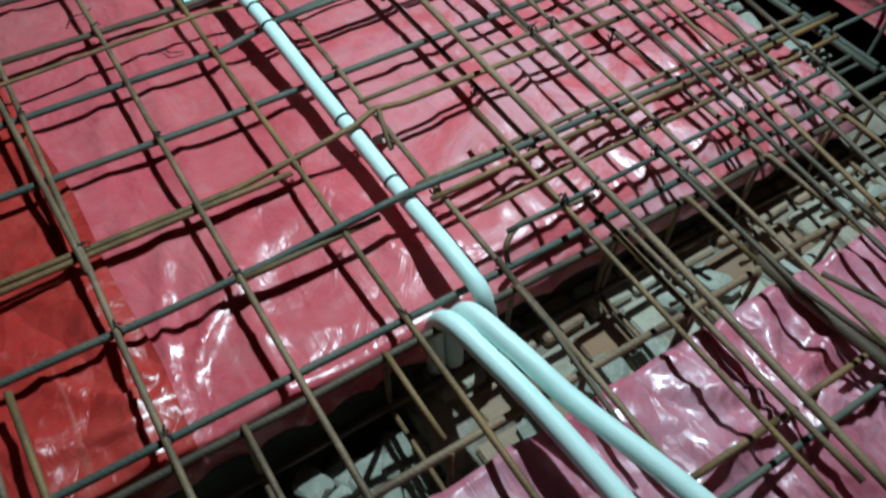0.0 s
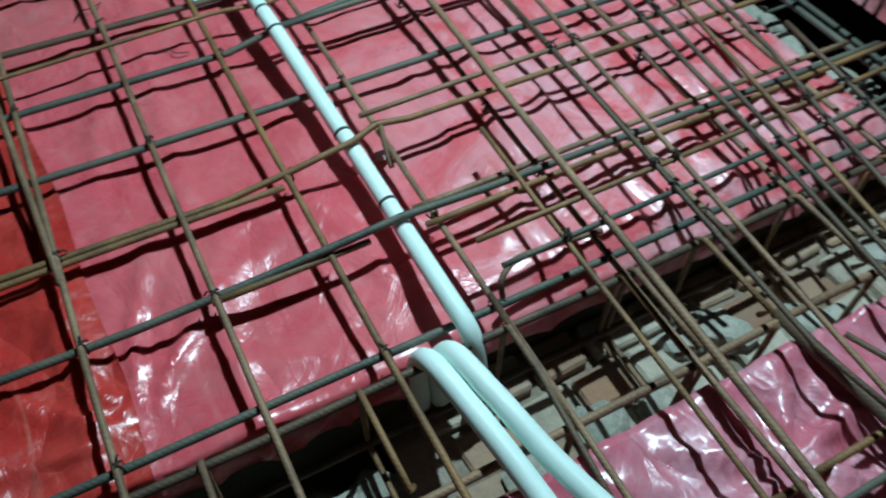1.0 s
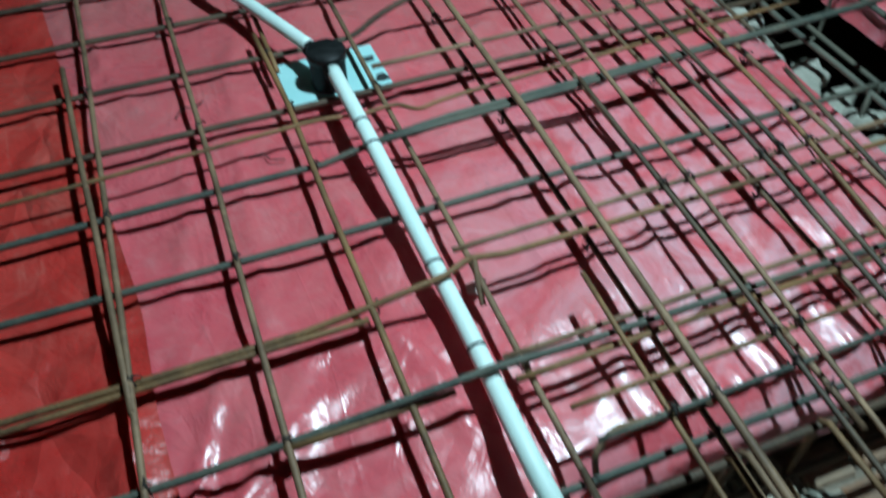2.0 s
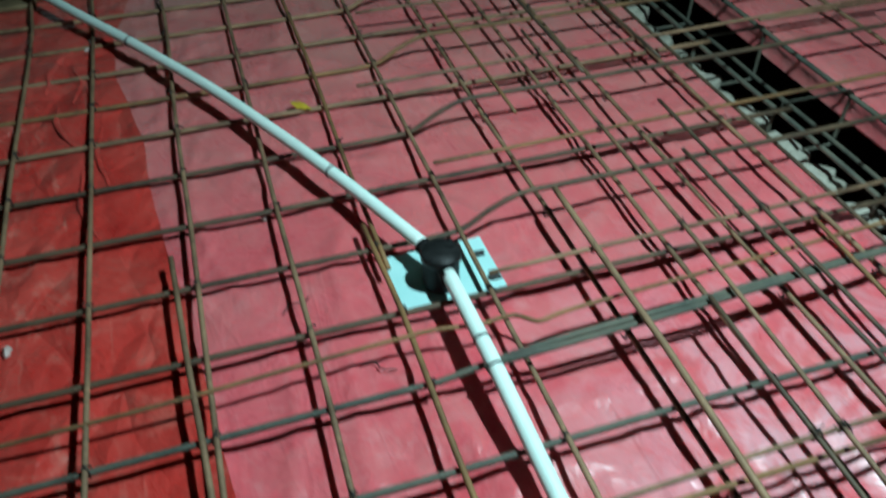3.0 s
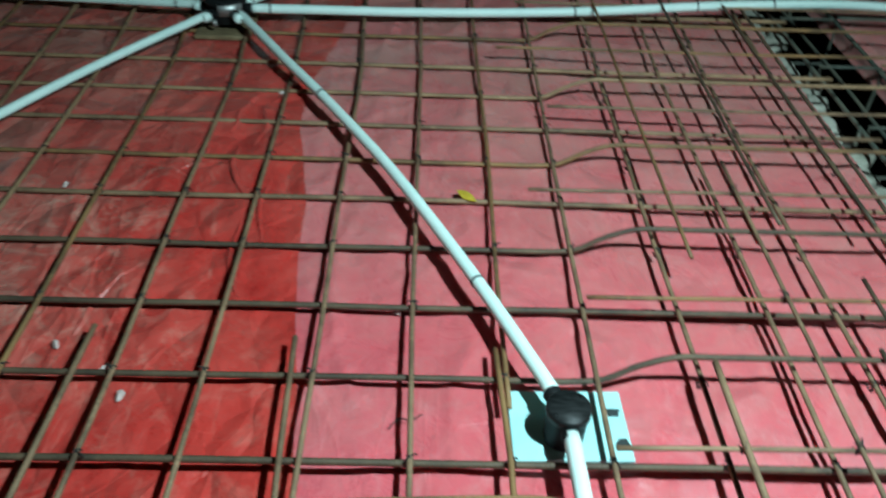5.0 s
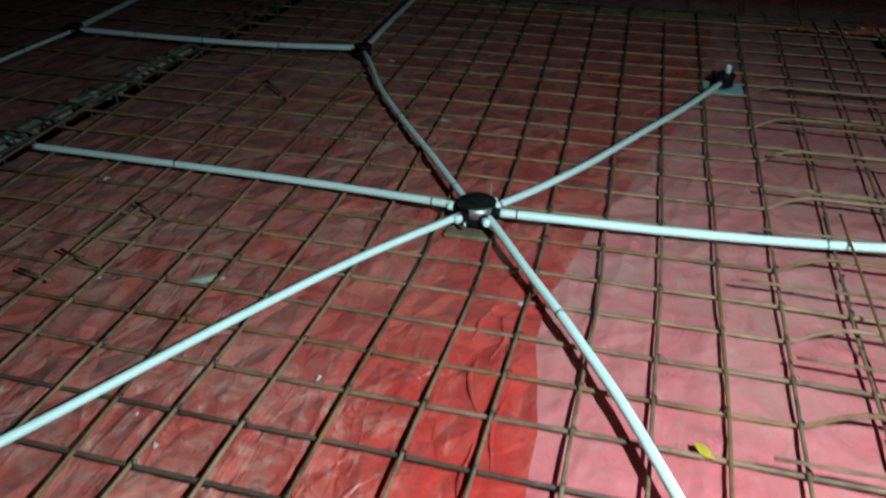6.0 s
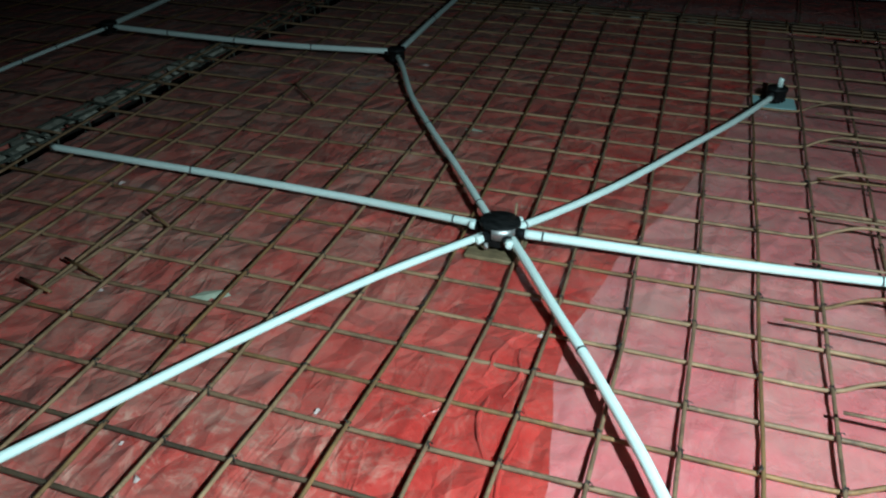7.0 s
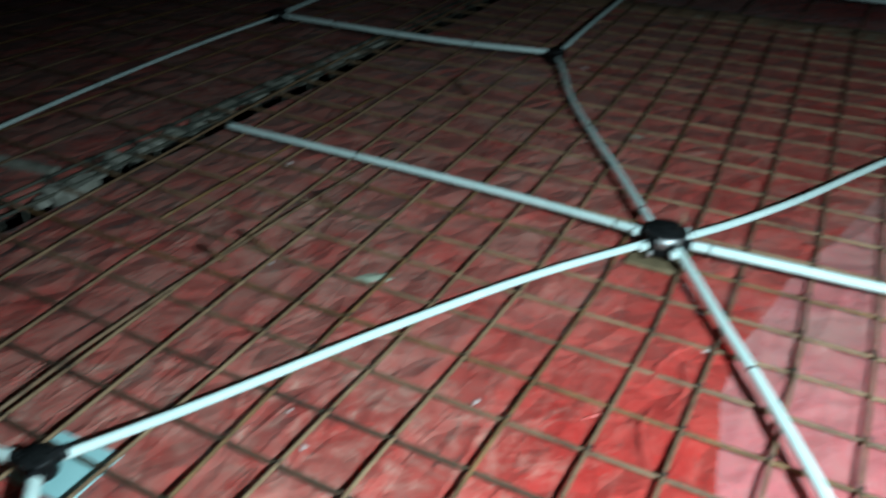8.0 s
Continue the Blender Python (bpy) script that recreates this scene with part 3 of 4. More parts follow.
for k, (y, x0, x1, z) in enumerate(TOP_SHORT):
    bar([(x0, y, z), ((x0 + x1) / 2, y + 0.004, z), (x1, y + 0.012, z)], 0.0038, BLUED if k == 0 else RUST if k % 3 == 1 else STEEL, "top reinforcing bar with a free end over the film", TOP, 0.004, 260 + k)
TOP_LONG = [
    ((0.541, -0.64, 0.038), (0.537, -0.86, 0.038), (0.532, -1.30, 0.036)), ((0.597, 0.0, 0.056), (0.600, -0.36, 0.054), (0.592, -0.85, 0.050), (0.580, -1.35, 0.046)),
    ((0.758, 0.55, 0.056), (0.755, -0.20, 0.054), (0.742, -0.60, 0.052), (0.712, -1.25, 0.048)), ((0.712, -0.30, 0.050), (0.702, -0.70, 0.050), (0.690, -1.10, 0.048), (0.712, -1.22, 0.046)),
    ((0.862, 0.032, 0.056), (0.866, -0.50, 0.054), (0.846, -0.88, 0.050), (0.815, -1.20, 0.046)), ((0.905, 0.2, 0.054), (0.898, -0.51, 0.054), (0.883, -0.72, 0.052), (0.85, -1.1, 0.05)),
    ((0.965, -0.20, 0.054), (0.945, -0.53, 0.054), (0.910, -0.82, 0.050), (0.872, -1.10, 0.046)), ((1.015, -0.40, 0.054), (0.985, -0.70, 0.054), (0.955, -0.85, 0.050), (0.91, -1.15, 0.046)),
    ((1.052, -0.66, 0.054), (1.028, -0.88, 0.050), (0.99, -1.15, 0.046)), ((0.625, 0.25, 0.050), (0.622, 0.60, 0.050), (0.62, 1.5, 0.050)),
    ((0.99, 0.35, 0.054), (0.986, 0.60, 0.054), (0.99, 1.6, 0.054)), ((0.815, 0.35, 0.050), (0.812, 0.7, 0.05), (0.82, 1.9, 0.05)), ((1.06, -0.3, 0.03), (1.055, 0.4, 0.03), (1.06, 2.4, 0.03)),
    ((0.735, -1.10, 0.040), (0.760, -1.16, 0.040), (0.80, -1.30, 0.040)), ((0.43, -0.86, 0.010), (0.425, -0.96, 0.012), (0.41, -1.15, 0.012)),
]
for k, line in enumerate(TOP_LONG):
    bar(line, 0.0054 if k == 1 else 0.0037, RUST if k in (0, 6, 9) else STEEL if k in (1, 2) else DARK, "top reinforcing bar running out over the trench", TOP, 0.002, 290 + k)
for k, (y, x0, x1) in enumerate([(-1.200, 0.44, 0.60), (-1.234, 0.30, 1.2), (-1.198, 0.62, 1.2), (-1.38, -0.4, 1.2), (-1.53, -0.4, 1.2)]):
    bar([(x0, y, 0.0), (x1, y, 0.0)], 0.0046, (RUST, BLUED, RUST)[k % 3], "reinforcing bar on the bay across the trench", MESH, 0.003, 320 + k)


bar([(0.716, -1.03, 0.004), (0.722, -1.10, 0.003), (0.734, -1.24, 0.002), (0.75, -1.45, 0.0)], 0.0088, DARK, "thick dark reinforcing bar resting on the next bay's film", "", 0.001, 330)
for k in range(9):
    bar([(1.35, -0.70 + 0.30 * k, 0.012), (3.2, -0.68 + 0.30 * k, 0.0)], 0.0046, BLUED if k % 2 else STEEL, "reinforcing bar on the bay beyond the beam", MESH, 0.006, 340 + k)
for k in range(7):
    bar([(1.55 + 0.2 * k, -0.8, 0.012), (1.57 + 0.2 * k, 3.8, 0.012)], 0.0046, STEEL, "reinforcing bar on the bay beyond the beam", MESH, 0.006, 350 + k)
for k in range(14):
    bar([(-2.05, -0.3 + 0.30 * k, 0.0), (-4.4, -0.27 + 0.30 * k, 0.0)], 0.0046, STEEL, "reinforcing bar on the unlit bay", MESH, 0.006, 360 + k)
for k in range(8):
    bar([(-2.35 - 0.24 * k, -0.6, 0.01), (-2.40 - 0.24 * k, 3.8, 0.01)], 0.0046, RUST if k % 3 else STEEL, "reinforcing bar on the unlit bay", MESH, 0.006, 375 + k)
for k in range(10):
    bar([(-1.9 + 0.3 * k, 4.05, 0.0), (-1.95 + 0.32 * k, 6.2, 0.0)], 0.0046, STEEL, "reinforcing bar on the dark far bay", MESH, 0.006, 385 + k)


# ---- beam cages in the trenches ----
def cage(name, a, c2, u0, u1, along, z0, z1, at, label, slim=False, coat=None):
    """Long bars and stirrups of a beam. along 'x' or 'y'; u0, u1: its sides; at: places of the stirrups."""
    ob = empty(name, (0, 0, 0), label, "beam cage")

    def put(s, u, z):
        return (s, u, z) if along == "x" else (u, s, z)

    for u in (u0 + 0.004, u1 - 0.004) if slim else (u0 + 0.012, (u0 + u1) / 2, u1 - 0.012):
        for z in (z0 + 0.012, z1 - 0.012):
            line = [put(a + (c2 - a) * k / 30, u + 0.003 * noise.noise(Vector((k * 0.7, u * 9, z * 9))), z + 0.003 * noise.noise(Vector((k * 0.6, u * 7, 3)))) for k in range(31)]
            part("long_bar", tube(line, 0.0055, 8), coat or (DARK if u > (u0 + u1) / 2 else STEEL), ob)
    for k, s0 in enumerate(at):
        lean = 0.012 * noise.noise(Vector((k * 3.3, 1, u0)))
        corner = [(u0, z1), (u0, z0), (u1, z0), (u1, z1), (u0 + 0.006, z1)]
        line = []
        for (ua, za), (ub, zb) in zip(corner[:-1], corner[1:]):
            line += [put(s0 + lean * (za + f * (zb - za)) / 0.1, ua + f * (ub - ua), za + f * (zb - za)) for f in (0.06, 0.5, 0.94)]
        line += [put(s0 + 0.01, u0 + 0.03, z1 - 0.035)]
        part("stirrup", tube(line, 0.004, 7), coat or (RUST if k % 2 else STEEL), ob)
    return ob


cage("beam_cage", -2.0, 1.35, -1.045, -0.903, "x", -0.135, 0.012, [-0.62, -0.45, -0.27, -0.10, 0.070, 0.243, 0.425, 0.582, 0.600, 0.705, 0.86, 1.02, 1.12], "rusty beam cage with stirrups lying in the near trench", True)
cage("beam_cage", -0.85, 4.0, 1.175, 1.365, "y", -0.14, 0.0, [-0.75 + 0.31 * k for k in range(15)], "blue-grey beam cage with stirrups in the side trench", True, BLUED)
cage("beam_cage", -0.9, 4.0, -2.20, -2.06, "y", -0.14, 0.0, [-0.75 + 0.17 * k for k in range(28)], "grey-green beam cage in the trench by the dusty film", False, BLUED)
cage("beam_cage", -2.0, 1.1, 3.97, 4.12, "x", -0.14, 0.0, [-1.9 + 0.18 * k for k in range(17)], "unlit beam cage in the far trench")


# ---- conduits ----
def conduit(points, label, r=0.0125, bands=()):
    line = bezier(points, 14)
    ob = thing("conduit", tube(line, r, 18), PVC, label, "conduit", "electrical conduits")
    for f in bands:
        i = min(len(line) - 2, int(f * (len(line) - 1)))
        a, d = np.array(line[i]), np.array(line[i + 1]) - np.array(line[i])
        d /= np.linalg.norm(d)
        part("band", tube([a - d * 0.002, a + d * 0.002], r + 0.0012, 18), TAPE, ob, "dark tie round the pipe")
    return ob


J1, J2, J3, J4, J5, J6 = (0.3695, -0.083), (-0.376, 1.247), (0.350, 2.687), (-1.235, 2.667), (-1.115, -0.062), (-2.71, 2.60)
conduit([(0.352, -0.040, 0.032), (0.287, 0.110, 0.036), (0.160, 0.385, 0.036), (0.079, 0.543, 0.037), (-0.005, 0.688, 0.038), (-0.083, 0.819, 0.038), (-0.171, 0.957, 0.039), (-0.272, 1.118, 0.043), (-0.332, 1.208, 0.048)], "white plastic conduit laid across the mesh between two boxes", 0.0115, bands=(0.165, 0.62))
conduit([(0.370, -0.120, 0.032), (0.375, -0.300, 0.030), (0.381, -0.480, 0.014), (0.385, -0.600, 0.006), (0.385, -0.720, 0.006), (0.379, -0.850, 0.024), (0.383, -0.893, 0.012), (0.386, -0.912, -0.030), (0.386, -0.915, -0.11)], "white plastic conduit bending down into the trench", 0.0118, bands=(0.10, 0.142, 0.32, 0.46))
conduit([(0.349, -0.895, -0.12), (0.347, -0.897, -0.01), (0.348, -0.920, 0.028), (0.358, -0.985, 0.040), (0.375, -1.065, 0.034), (0.412, -1.20, 0.032), (0.45, -1.40, 0.03), (0.46, -1.9, 0.03)], "white plastic conduit rising from the trench to the next bay")
conduit([(0.324, -0.890, -0.12), (0.322, -0.892, -0.01), (0.322, -0.915, 0.024), (0.332, -0.985, 0.032), (0.353, -1.175, 0.028), (0.36, -1.40, 0.028), (0.35, -1.9, 0.03)], "white plastic conduit rising from the trench beside another")
conduit([(-0.325, 1.250, 0.048), (-0.150, 1.272, 0.040), (0.147, 1.305, 0.029), (0.570, 1.342, 0.030), (1.06, 1.382, 0.05), (1.35, 1.41, 0.05), (1.7, 1.43, 0.03)], "white plastic conduit running over the beam", bands=(0.06, 0.5, 0.62, 0.72))
conduit([(-0.335, 1.290, 0.044), (-0.257, 1.425, 0.036), (-0.123, 1.661, 0.035), (0.030, 1.978, 0.036), (0.214, 2.370, 0.036), (0.330, 2.640, 0.042)], "white plastic conduit between two boxes", 0.0108, (0.04,))
conduit([(-0.412, 1.290, 0.048), (-0.637, 1.655, 0.034), (-0.815, 1.925, 0.032), (-0.990, 2.205, 0.034), (-1.172, 2.555, 0.045), (-1.222, 2.64, 0.047)], "white plastic conduit with a slow bend over the mesh", 0.0108, bands=(0.06, 0.42, 0.9))
conduit([(-0.427, 1.262, 0.048), (-0.836, 1.322, 0.030), (-1.220, 1.336, 0.028), (-1.630, 1.338, 0.028), (-1.945, 1.348, 0.024)], "white plastic conduit reaching the beam at the bay's edge", 0.0112, bands=(0.06, 0.62))
conduit([(-0.412, 1.208, 0.047), (-0.604, 0.952, 0.032), (-0.800, 0.598, 0.028), (-1.008, 0.158, 0.030), (-1.092, -0.030, 0.040)], "white plastic conduit between two boxes on the mesh", 0.0102)
conduit([(-1.26, 2.668, 0.055), (-1.7, 2.63, 0.045), (-2.2, 2.61, 0.045), (-2.69, 2.60, 0.05)], "white plastic conduit leaving a box in the dark", bands=(0.3, 0.55, 0.8))
conduit([(-1.23, 2.695, 0.055), (-1.28, 3.2, 0.045), (-1.33, 4.0, 0.045), (-1.37, 4.55, 0.05)], "white plastic conduit leading to the far bay", bands=(0.4, 0.7))
conduit([(-2.7, 2.57, 0.05), (-2.708, 2.14, 0.042), (-2.63, 1.32, 0.04), (-2.566, 0.91, 0.04), (-2.42, -0.3, 0.03)], "white plastic conduit on the unlit bay", 0.008, bands=(0.2, 0.3, 0.475, 0.485, 0.495))
conduit([(-2.72, 2.63, 0.05), (-2.79, 3.03, 0.04), (-3.03, 4.42, 0.04)], "white plastic conduit on the unlit bay")
conduit([(-1.150, -0.075, 0.044), (-1.30, -0.105, 0.036), (-1.45, -0.13, 0.032), (-1.70, -0.16, 0.03)], "white plastic conduit leaving a box over the dusty film")
conduit([(-1.090, -0.088, 0.042), (-1.052, -0.130, 0.040), (-0.995, -0.25, 0.034), (-0.955, -0.50, 0.03), (-0.93, -0.84, 0.03)], "white plastic conduit running back to the trench")
conduit([(-3.4, 4.80, 0.04), (-2.53, 4.75, 0.05), (-1.37, 4.57, 0.05), (-0.8, 4.6, 0.05), (0.2, 4.63, 0.04), (1.4, 4.72, 0.04)], "white plastic conduit along the far bay")


# ---- junction boxes ----
def junction_box(x, y, z, angles, label, r=0.036, h=0.05, spout=0.028, socket=None):
    ob = empty("junction_box", (x, y, z), label, "junction box", "junction boxes")
    ring = [(0, r * 0.96), (0.004, r), (h * 0.8, r), (h * 0.82, r * 1.08), (h, r * 1.08), (h + 0.003, r * 1.02)]
    body = tube([(0, 0, q) for q, _ in ring[:4]], [w for _, w in ring[:4]], 28)
    part("body", body, BLACK, ob)
    lid = part("lid", tube([(0, 0, h * 0.82), (0, 0, h), (0, 0, h + 0.003)], [r * 1.1, r * 1.1, r * 1.02], 28), LIDM, ob, "scuffed dark lid")
    for s in (0.7, 3.8):
        part("screw", tube([(r * 0.9 * math.cos(s), r * 0.9 * math.sin(s), h), (r * 0.9 * math.cos(s), r * 0.9 * math.sin(s), h + 0.0045)], 0.0035, 8), BLACK, lid)
    for a in angles:
        d = np.array((math.cos(a), math.sin(a), 0))
        part("spout", tube([d * r * 0.8 + (0, 0, spout), d * (r + 0.016) + (0, 0, spout), d * (r + 0.018) + (0, 0, spout)], [0.0140, 0.0140, 0.0132], 16), BLACK, ob)
        if socket:
            part("socket", tube([d * (r + 0.012) + (0, 0, spout), d * (r + 0.034) + (0, 0, spout), d * (r + 0.036) + (0, 0, spout)], [0.0118, 0.0118, 0.0105], 16), socket, ob, "pale plastic socket holding a pipe end")
    return ob


def toward(a, c2):
    return math.atan2(c2[1] - a[1], c2[0] - a[0])


junction_box(*J1, -0.018, [toward(J1, (0.286, 0.106)), toward(J1, (0.37, -0.3))], "round black plastic junction box on a white board", 0.0295, 0.064, 0.047)
junction_box(*J2, 0.020, [toward(J2, q) for q in ((0.004, 0.66), (0.15, 1.27), (0.13, 2.25), (-0.9, 2.06), (-1.6, 1.34), (-0.9, 0.36))], "round black junction box with six conduits plugged in", 0.050, 0.058, socket=PVC)
upright = junction_box(*J3, 0.02, [toward(J3, J2)], "round black junction box standing on a white board")
part("stub", tube([(0.006, 0.004, 0.050), (0.007, 0.004, 0.085), (0.008, 0.004, 0.088)], [0.0105, 0.0105, 0.009], 14), PVC, upright, "short white pipe stub on the lid")
junction_box(*J4, 0.02, [toward(J4, q) for q in (J2, J6, (-1.3, 3.5))], "round black junction box joining three conduits")
junction_box(*J5, 0.016, [toward(J5, J2), math.radians(200), math.radians(-48)], "small round black junction box on a white board", 0.030, 0.040)
junction_box(*J6, 0.02, [toward(J6, J4), math.radians(-85)], "round black junction box in the dark bay")


clamp = empty("clamp_plate", (J2[0], J2[1], 0.02), "bent shiny metal strip gripping the six-way box", "clamp plate")
strip = [(0.0535 * math.cos(q), 0.0535 * math.sin(q)) for q in np.linspace(-1.75, -0.55, 9)]
part("strip", ([(x, y, z) for z in (0.026, 0.056) for x, y in strip] + [(1.04 * x, 1.04 * y, z) for z in (0.026, 0.056) for x, y in strip],
     [(i, i + 1, i + 10, i + 9) for i in range(8)] + [(18 + i, 27 + i, 28 + i, 19 + i) for i in range(8)] + [(9 + i, 10 + i, 28 + i, 27 + i) for i in range(8)] + [(i, 18 + i, 19 + i, 1 + i) for i in range(8)]), ZINC, clamp)
part("tab", tube([(-0.02, -0.062, 0.004), (-0.018, -0.070, 0.012), (-0.020, -0.066, 0.022)], 0.006, 8), ZINC, clamp)


def base_board(cx, cy, w, d, turn, label):
    ob = thing("base_board", block(-w / 2, w / 2, -d / 2, d / 2, -0.003, 0.003, 0.001), BOARD, label, "board", "white boards under boxes", smooth=False)
    ob.matrix_world = pose(cx, cy, SHEET + 0.014 + rise(cx, cy), 0, 0, turn)
    return ob


plate = base_board(0.381, -0.060, 0.174, 0.128, 1, "white board with dark smears under a junction box")
for x, y, w, d in ((0.0690, 0.022, 0.013, 0.010), (0.0755, -0.036, 0.011, 0.014)):
    blot = [(w * (1 + 0.3 * math.sin(3 * q + w * 900)) * math.cos(q) + x, d * (1 + 0.25 * math.cos(2 * q)) * math.sin(q) + y) for q in np.arange(14) * math.pi / 7]
    part("smear", ([(a, c2, 0.0034) for a, c2 in blot] + [(x, y, 0.0040)], [(i, (i + 1) % 14, 14) for i in range(14)]), TAPE, plate, "dark smear")
base_board(J3[0], J3[1] + 0.05, 0.16, 0.15, 3, "white board under a junction box, half in the dark")
base_board(-1.132, -0.012, 0.15, 0.13, 4, "white board lying under a junction box")


thing("base_board", block(-0.455, -0.310, 1.172, 1.335, -0.010, 0.002, 0.003, 0.006, 2), RAWWOOD, "small dusty brown board under the six-way box", "board", smooth=False)
bar([(-0.345, 1.292, 0.0), (-0.348, 1.293, 0.06), (-0.346, 1.296, 0.112)], 0.0035, STEEL, "short upright steel pin beside the box", "", 0.0, 420)
PALE_STONE = rust_material("pale_stone", (0.17, 0.175, 0.135), (0.31, 0.315, 0.255), (0.48, 0.475, 0.40), 0.0, 0.9)
for cx, cy, w, d, z0, z1, turn in ((-2.075, 0.80, 0.085, 0.13, WALL_TOP, -0.008, 8), (-2.35, 0.838, 0.25, 0.042, SHEET, SHEET + 0.030, 8)):
    slab = thing("mortar_slab", block(-w / 2, w / 2, -d / 2, d / 2, z0, z1, 0.008, 0.010, w * 90), PALE_STONE, "pale slab of set mortar lying by the beam", "mortar slab", "mortar slabs", smooth=False)
    slab.matrix_world = pose(cx, cy, 0, 0, 0, turn)


# ---- tie wires where bars cross ----
pick = random.Random(7)
knots = []


def knot(x, y, z):
    a0 = pick.uniform(0.5, 1.1)
    for turn, wide in ((a0, 0.0078), (a0 + 1.45, 0.0074)):
        loop = [(x + math.cos(turn) * wide * math.cos(q), y + math.sin(turn) * wide * math.cos(q), z + 0.0108 * math.sin(q)) for q in np.linspace(0.3, 6.0, 9)]
        knots.append(tube(loop, 0.0015, 4))
    b0 = pick.uniform(0, 6.2)
    e = np.array((math.cos(b0), math.sin(b0)))
    tail = [(x + e[0] * 0.003, y + e[1] * 0.003, z + 0.010), (x + e[0] * 0.009, y + e[1] * 0.009, z + 0.010), (x + e[0] * 0.013, y + e[1] * 0.013, z + pick.uniform(0.002, 0.009))]
    knots.append(tube(tail, 0.0013, 4))


for i, x in enumerate(V_BARS):
    for j, y in enumerate(H_BARS):
        if -1.7 < x < 1.05 and pick.random() < (0.9 if (i + j) % 2 == 0 else 0.4):
            knot(v_at(x, y), y, 0.0)
for line in TOP_LONG:
    ys = [q[1] for q in line][::-1]
    for y, x0, x1, z in TOP_SHORT:
        if ys[0] < y < ys[-1] and pick.random() < 0.7:
            x = float(np.interp(y, ys, [q[0] for q in line][::-1]))
            if x0 < x < x1:
                knot(x, y + 0.012 * (x - x0) / (x1 - x0), z + 0.005)
thing("tie_wires", joined(knots), WIRE, "twisted dark tie wires at the crossings of the bars", "tie wire", kind="stuff")


# ---- masonry in the trenches ----
def lump_mesh(seed, w, d, h):
    bm = bmesh.new()
    bmesh.ops.create_icosphere(bm, subdivisions=2, radius=0.5)
    for v in bm.verts:
        q = v.co.copy()
        q = Vector([math.copysign(abs(2 * a) ** 0.6, a) / 2 for a in q])
        q += 0.16 * noise.noise_vector(q * 2.2 + Vector((seed * 5.1, 0, 0)))
        v.co = Vector((q.x * w, q.y * d, q.z * h))
    me = bpy.data.meshes.new("mortar_lump")
    bm.to_mesh(me)
    bm.free()
    me.materials.append(PALE_STONE)
    return me


LUMPS = [lump_mesh(k, *[(0.075, 0.06, 0.030), (0.055, 0.07, 0.026), (0.09, 0.055, 0.032), (0.05, 0.045, 0.028)][k % 4]) for k in range(8)]


def lumps(count, where, label, group):
    for k in range(count):
        ob = tagged(new("mortar_lump", LUMPS[pick.randrange(8)]), label, "mortar lump", group)
        x, y, z = where(k)
        ob.matrix_world = pose(x, y, z, pick.uniform(-15, 15), pick.uniform(-15, 15), pick.uniform(0, 360))


lumps(84, lambda k: (1.165 + pick.uniform(-0.012, 0.03), -0.80 + 0.052 * k + pick.uniform(-0.015, 0.015), -0.080 + pick.uniform(-0.012, 0.014)), "pale lump of mortar beside the film's edge", "mortar lumps along the side beam")
lumps(48, lambda k: (-2.10 - 0.06 * min(1.0, k / 14) + pick.uniform(-0.018, 0.018), 0.70 + 0.046 * k + pick.uniform(-0.02, 0.02), -0.030 + pick.uniform(-0.012, 0.012)), "pale lump of mortar in the dark trench", "mortar lumps along the left beam")
lumps(34, lambda k: (-1.55 + 0.058 * k + pick.uniform(-0.02, 0.02), 3.99 + pick.uniform(-0.04, 0.05), -0.05 + pick.uniform(-0.02, 0.02)), "grey lump of mortar in the far trench", "mortar lumps along the far beam")
lumps(26, lambda k: (-0.45 + 0.028 * k + pick.uniform(-0.02, 0.02), -0.98 + pick.uniform(-0.07, 0.07), -0.198 + pick.uniform(-0.004, 0.012)), "dull lump of mortar lying in the deep trench", "mortar lumps in the deep trench")
lumps(5, lambda k: (0.13 + 0.03 * k + pick.uniform(-0.015, 0.015), -0.955 + pick.uniform(-0.03, 0.03), -0.180 + pick.uniform(-0.01, 0.01)), "pale lump of mortar lying in the deep trench", "mortar lumps in the deep trench")
lumps(9, lambda k: (0.40 + 0.085 * k + pick.uniform(-0.03, 0.03), -0.98 + pick.uniform(-0.06, 0.05), WALL_TOP + 0.012), "crumb of mortar on the trench bottom", "mortar crumbs in the near trench")


# ---- small things on the film ----
def flat_leaf(name, outline, x, y, z, turn, mat, label, category, curl=0.004):
    n = len(outline)
    up = [(a, c2, curl * noise.noise(Vector((a * 60, c2 * 60, 1))) + 0.0006) for a, c2 in outline] + [(0, 0, curl * 0.6)]
    low = [(a, c2, h - 0.0008) for a, c2, h in up]
    faces = [(i, (i + 1) % n, n) for i in range(n)] + [(n + 1 + (i + 1) % n, n + 1 + i, 2 * n + 1) for i in range(n)] + [(i, n + 1 + i, n + 1 + (i + 1) % n, (i + 1) % n) for i in range(n)]
    ob = thing(name, (up + low, faces), mat, label, category, smooth=False)
    ob.matrix_world = pose(x, y, z, 0, 0, turn)
    return ob


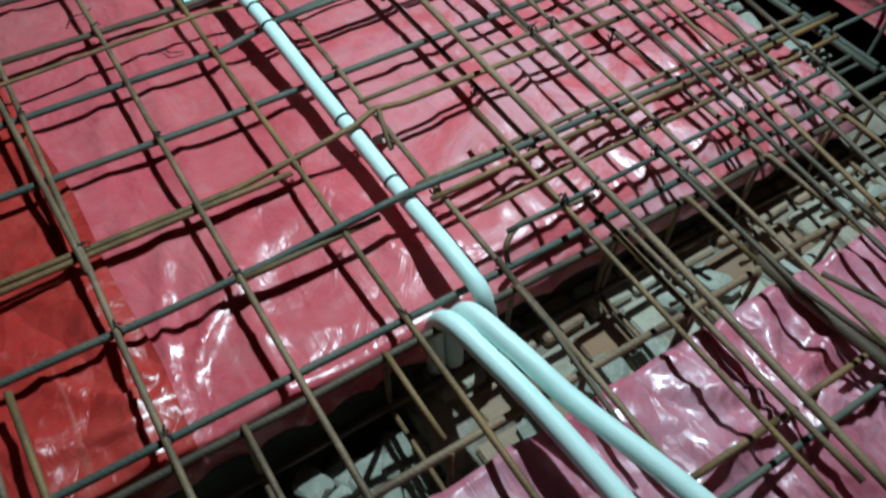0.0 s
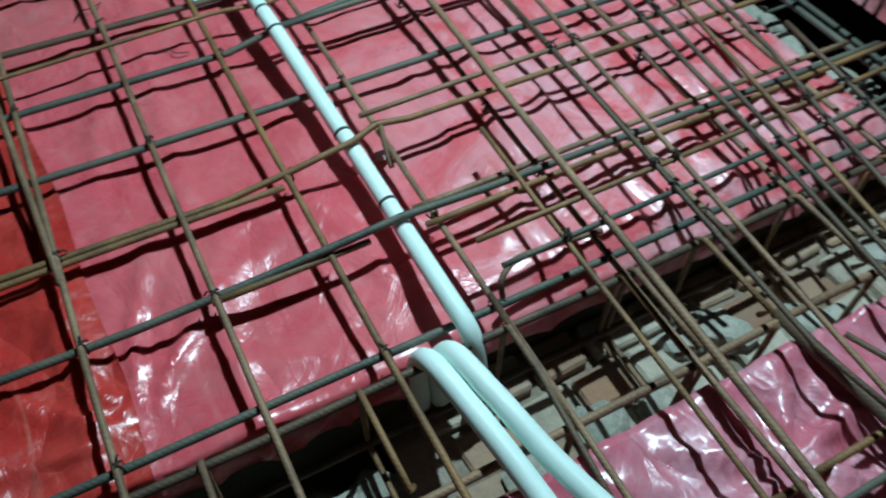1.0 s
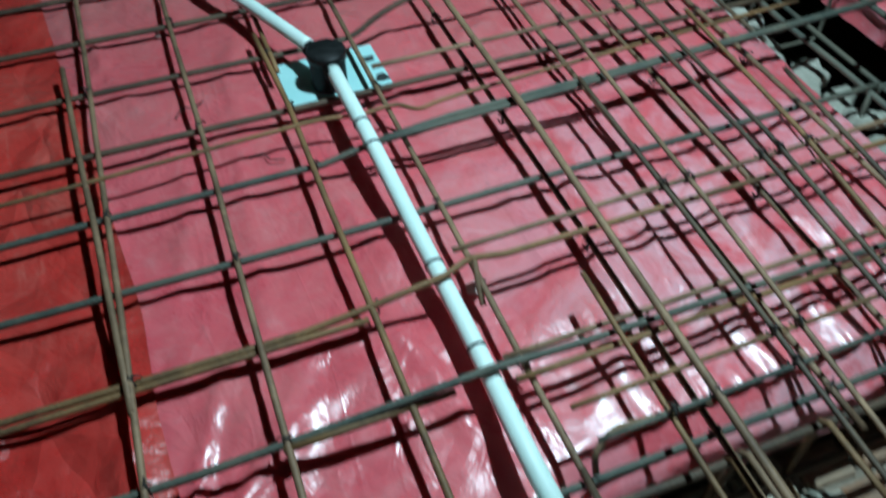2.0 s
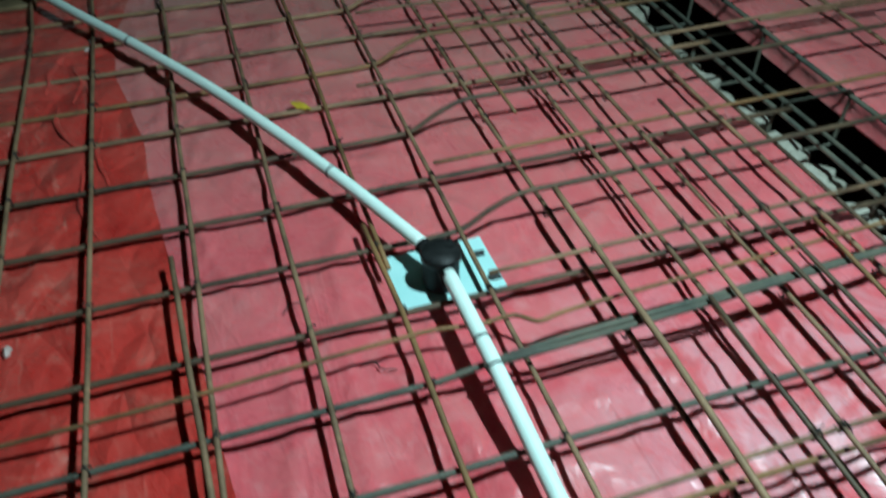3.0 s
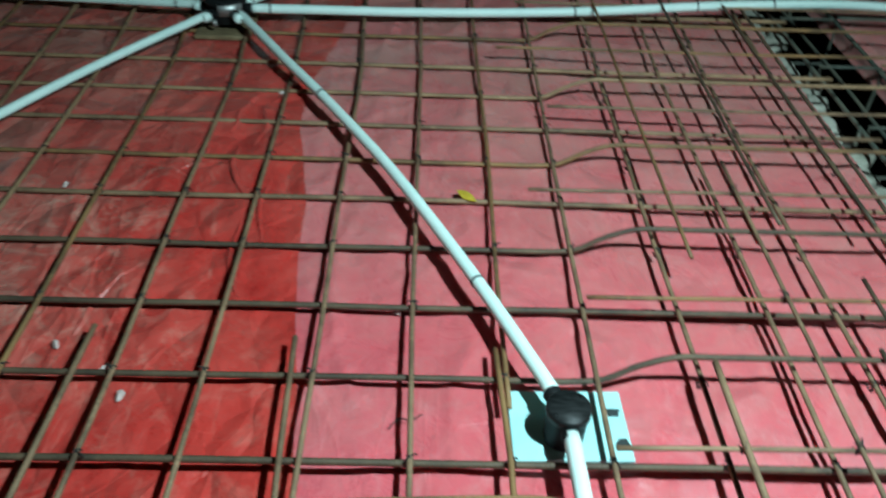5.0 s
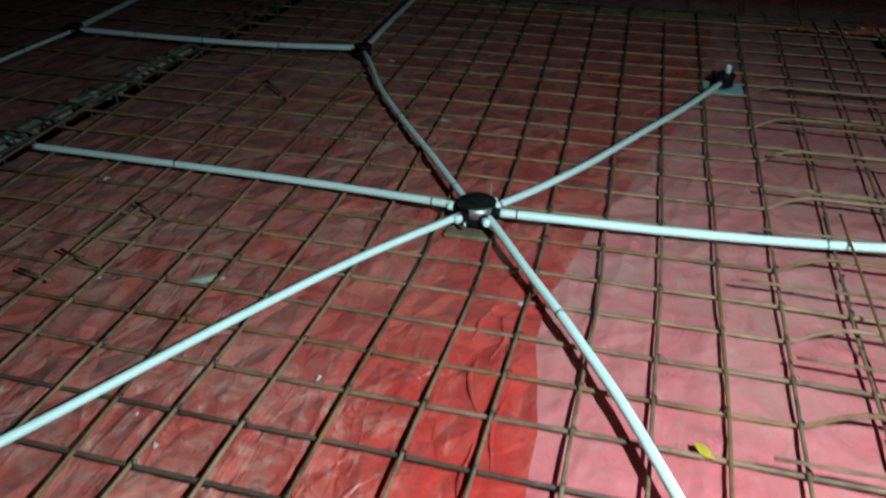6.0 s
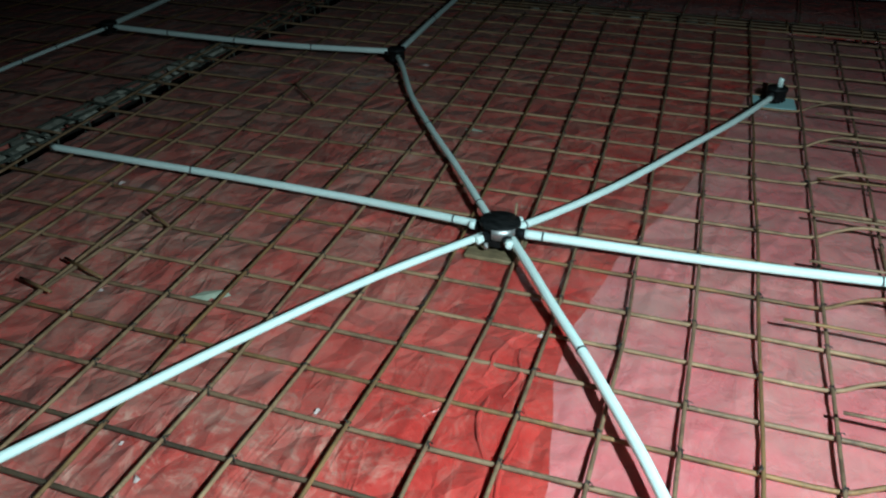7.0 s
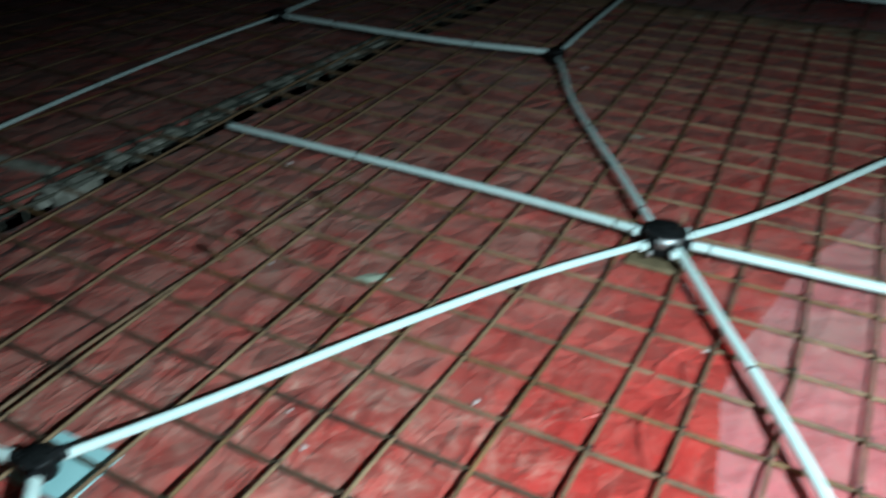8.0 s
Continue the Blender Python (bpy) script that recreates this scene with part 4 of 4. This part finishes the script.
flat_leaf("leaf", [(-0.024, 0.004), (-0.017, 0.013), (-0.003, 0.013), (0.010, 0.009), (0.027, -0.004), (0.014, -0.010), (0, -0.012), (-0.013, -0.006)], 0.243, 0.480, 0.004, -32, LEAFM, "small yellow leaf fallen on the mesh", "leaf")
flat_leaf("film_scrap", [(-0.05, -0.02), (-0.02, 0.018), (0.03, 0.030), (0.05, 0.012), (0.02, -0.012), (-0.02, -0.026)], -0.985, 0.790, SHEET + rise(-0.98, 0.79) + 0.010, 10, SCRAP, "pale green scrap lying on the dusty red film", "scrap", 0.01)
flat_leaf("film_scrap", [(-0.04, -0.008), (0.0, 0.012), (0.045, 0.006), (0.04, -0.008), (0.0, -0.012)], -0.70, 2.06, SHEET + rise(-0.7, 2.06) + 0.010, -5, SCRAP, "pale green leaf-like scrap on the film", "scrap", 0.006)
for k, (x, y, s0) in enumerate([(-1.12, 2.72, 0.022), (-0.18, 0.90, 0.020), (-0.78, 0.235, 0.014), (-0.86, 0.30, 0.010), (0.432, -0.565, 0.020), (-0.33, 0.03, 0.016), (-0.29, -0.02, 0.012), (-0.42, 0.08, 0.010), (-0.95, 0.42, 0.009), (-0.55, 0.50, 0.009), (-1.25, 0.72, 0.012), (0.12, 0.17, 0.008), (-1.45, 1.42, 0.014), (-1.6, 1.25, 0.012)]):
    shape = [(s0 * (0.7 + 0.5 * pick.random()) * math.cos(q), 0.6 * s0 * (0.7 + 0.5 * pick.random()) * math.sin(q)) for q in np.arange(6) * math.pi / 3]
    flat_leaf("paper_scrap", shape, x, y, SHEET + rise(x, y) + 0.012, pick.uniform(0, 360), PAPER, "crumpled white scrap lying on the red film", "scrap", 0.012)
for k, (x, y, turn) in enumerate([(0.115, -0.07, 20), (0.205, -0.205, -35), (-1.30, 1.62, 40), (-1.2, 1.0, 70), (-1.32, 0.9, -50), (-0.98, 1.75, 30)]):
    wiggle = bezier([(0, 0, 0), (0.02, 0.012, 0.002), (0.035, 0.002, 0.004), (0.055, 0.010, 0.001)], 6)
    ob = thing("wire_offcut", tube(wiggle, 0.0011, 5), WIRE if k < 2 else RUST, "curled offcut of tie wire on the film", "wire", "wire offcuts")
    ob.matrix_world = pose(x, y, SHEET + rise(x, y) + 0.011, 0, 0, turn)


# ---- bricks on the trench bottom ----
def brick_mesh(k):
    geo = block(-0.036, 0.036, -0.027, 0.027, -0.02, 0.02, 0.004, 0.004, k * 3.7)
    return mesh_of("brick", *geo, BRICKM, False)


BRICKS = [brick_mesh(k) for k in range(6)]
near_wall = bpy.data.objects["wall_near"]
for row in range(3):
    for k in range(10):
        ob = new("brick", BRICKS[pick.randrange(6)])
        ob.parent = near_wall
        ob.matrix_world = pose(0.345 + 0.04 * (row % 2) + 0.084 * k + pick.uniform(-0.006, 0.006), -1.030 + 0.064 * row, WALL_TOP - 0.007 + pick.uniform(-0.006, 0.005), pick.uniform(-3, 3), pick.uniform(-3, 3), pick.uniform(-4, 4))
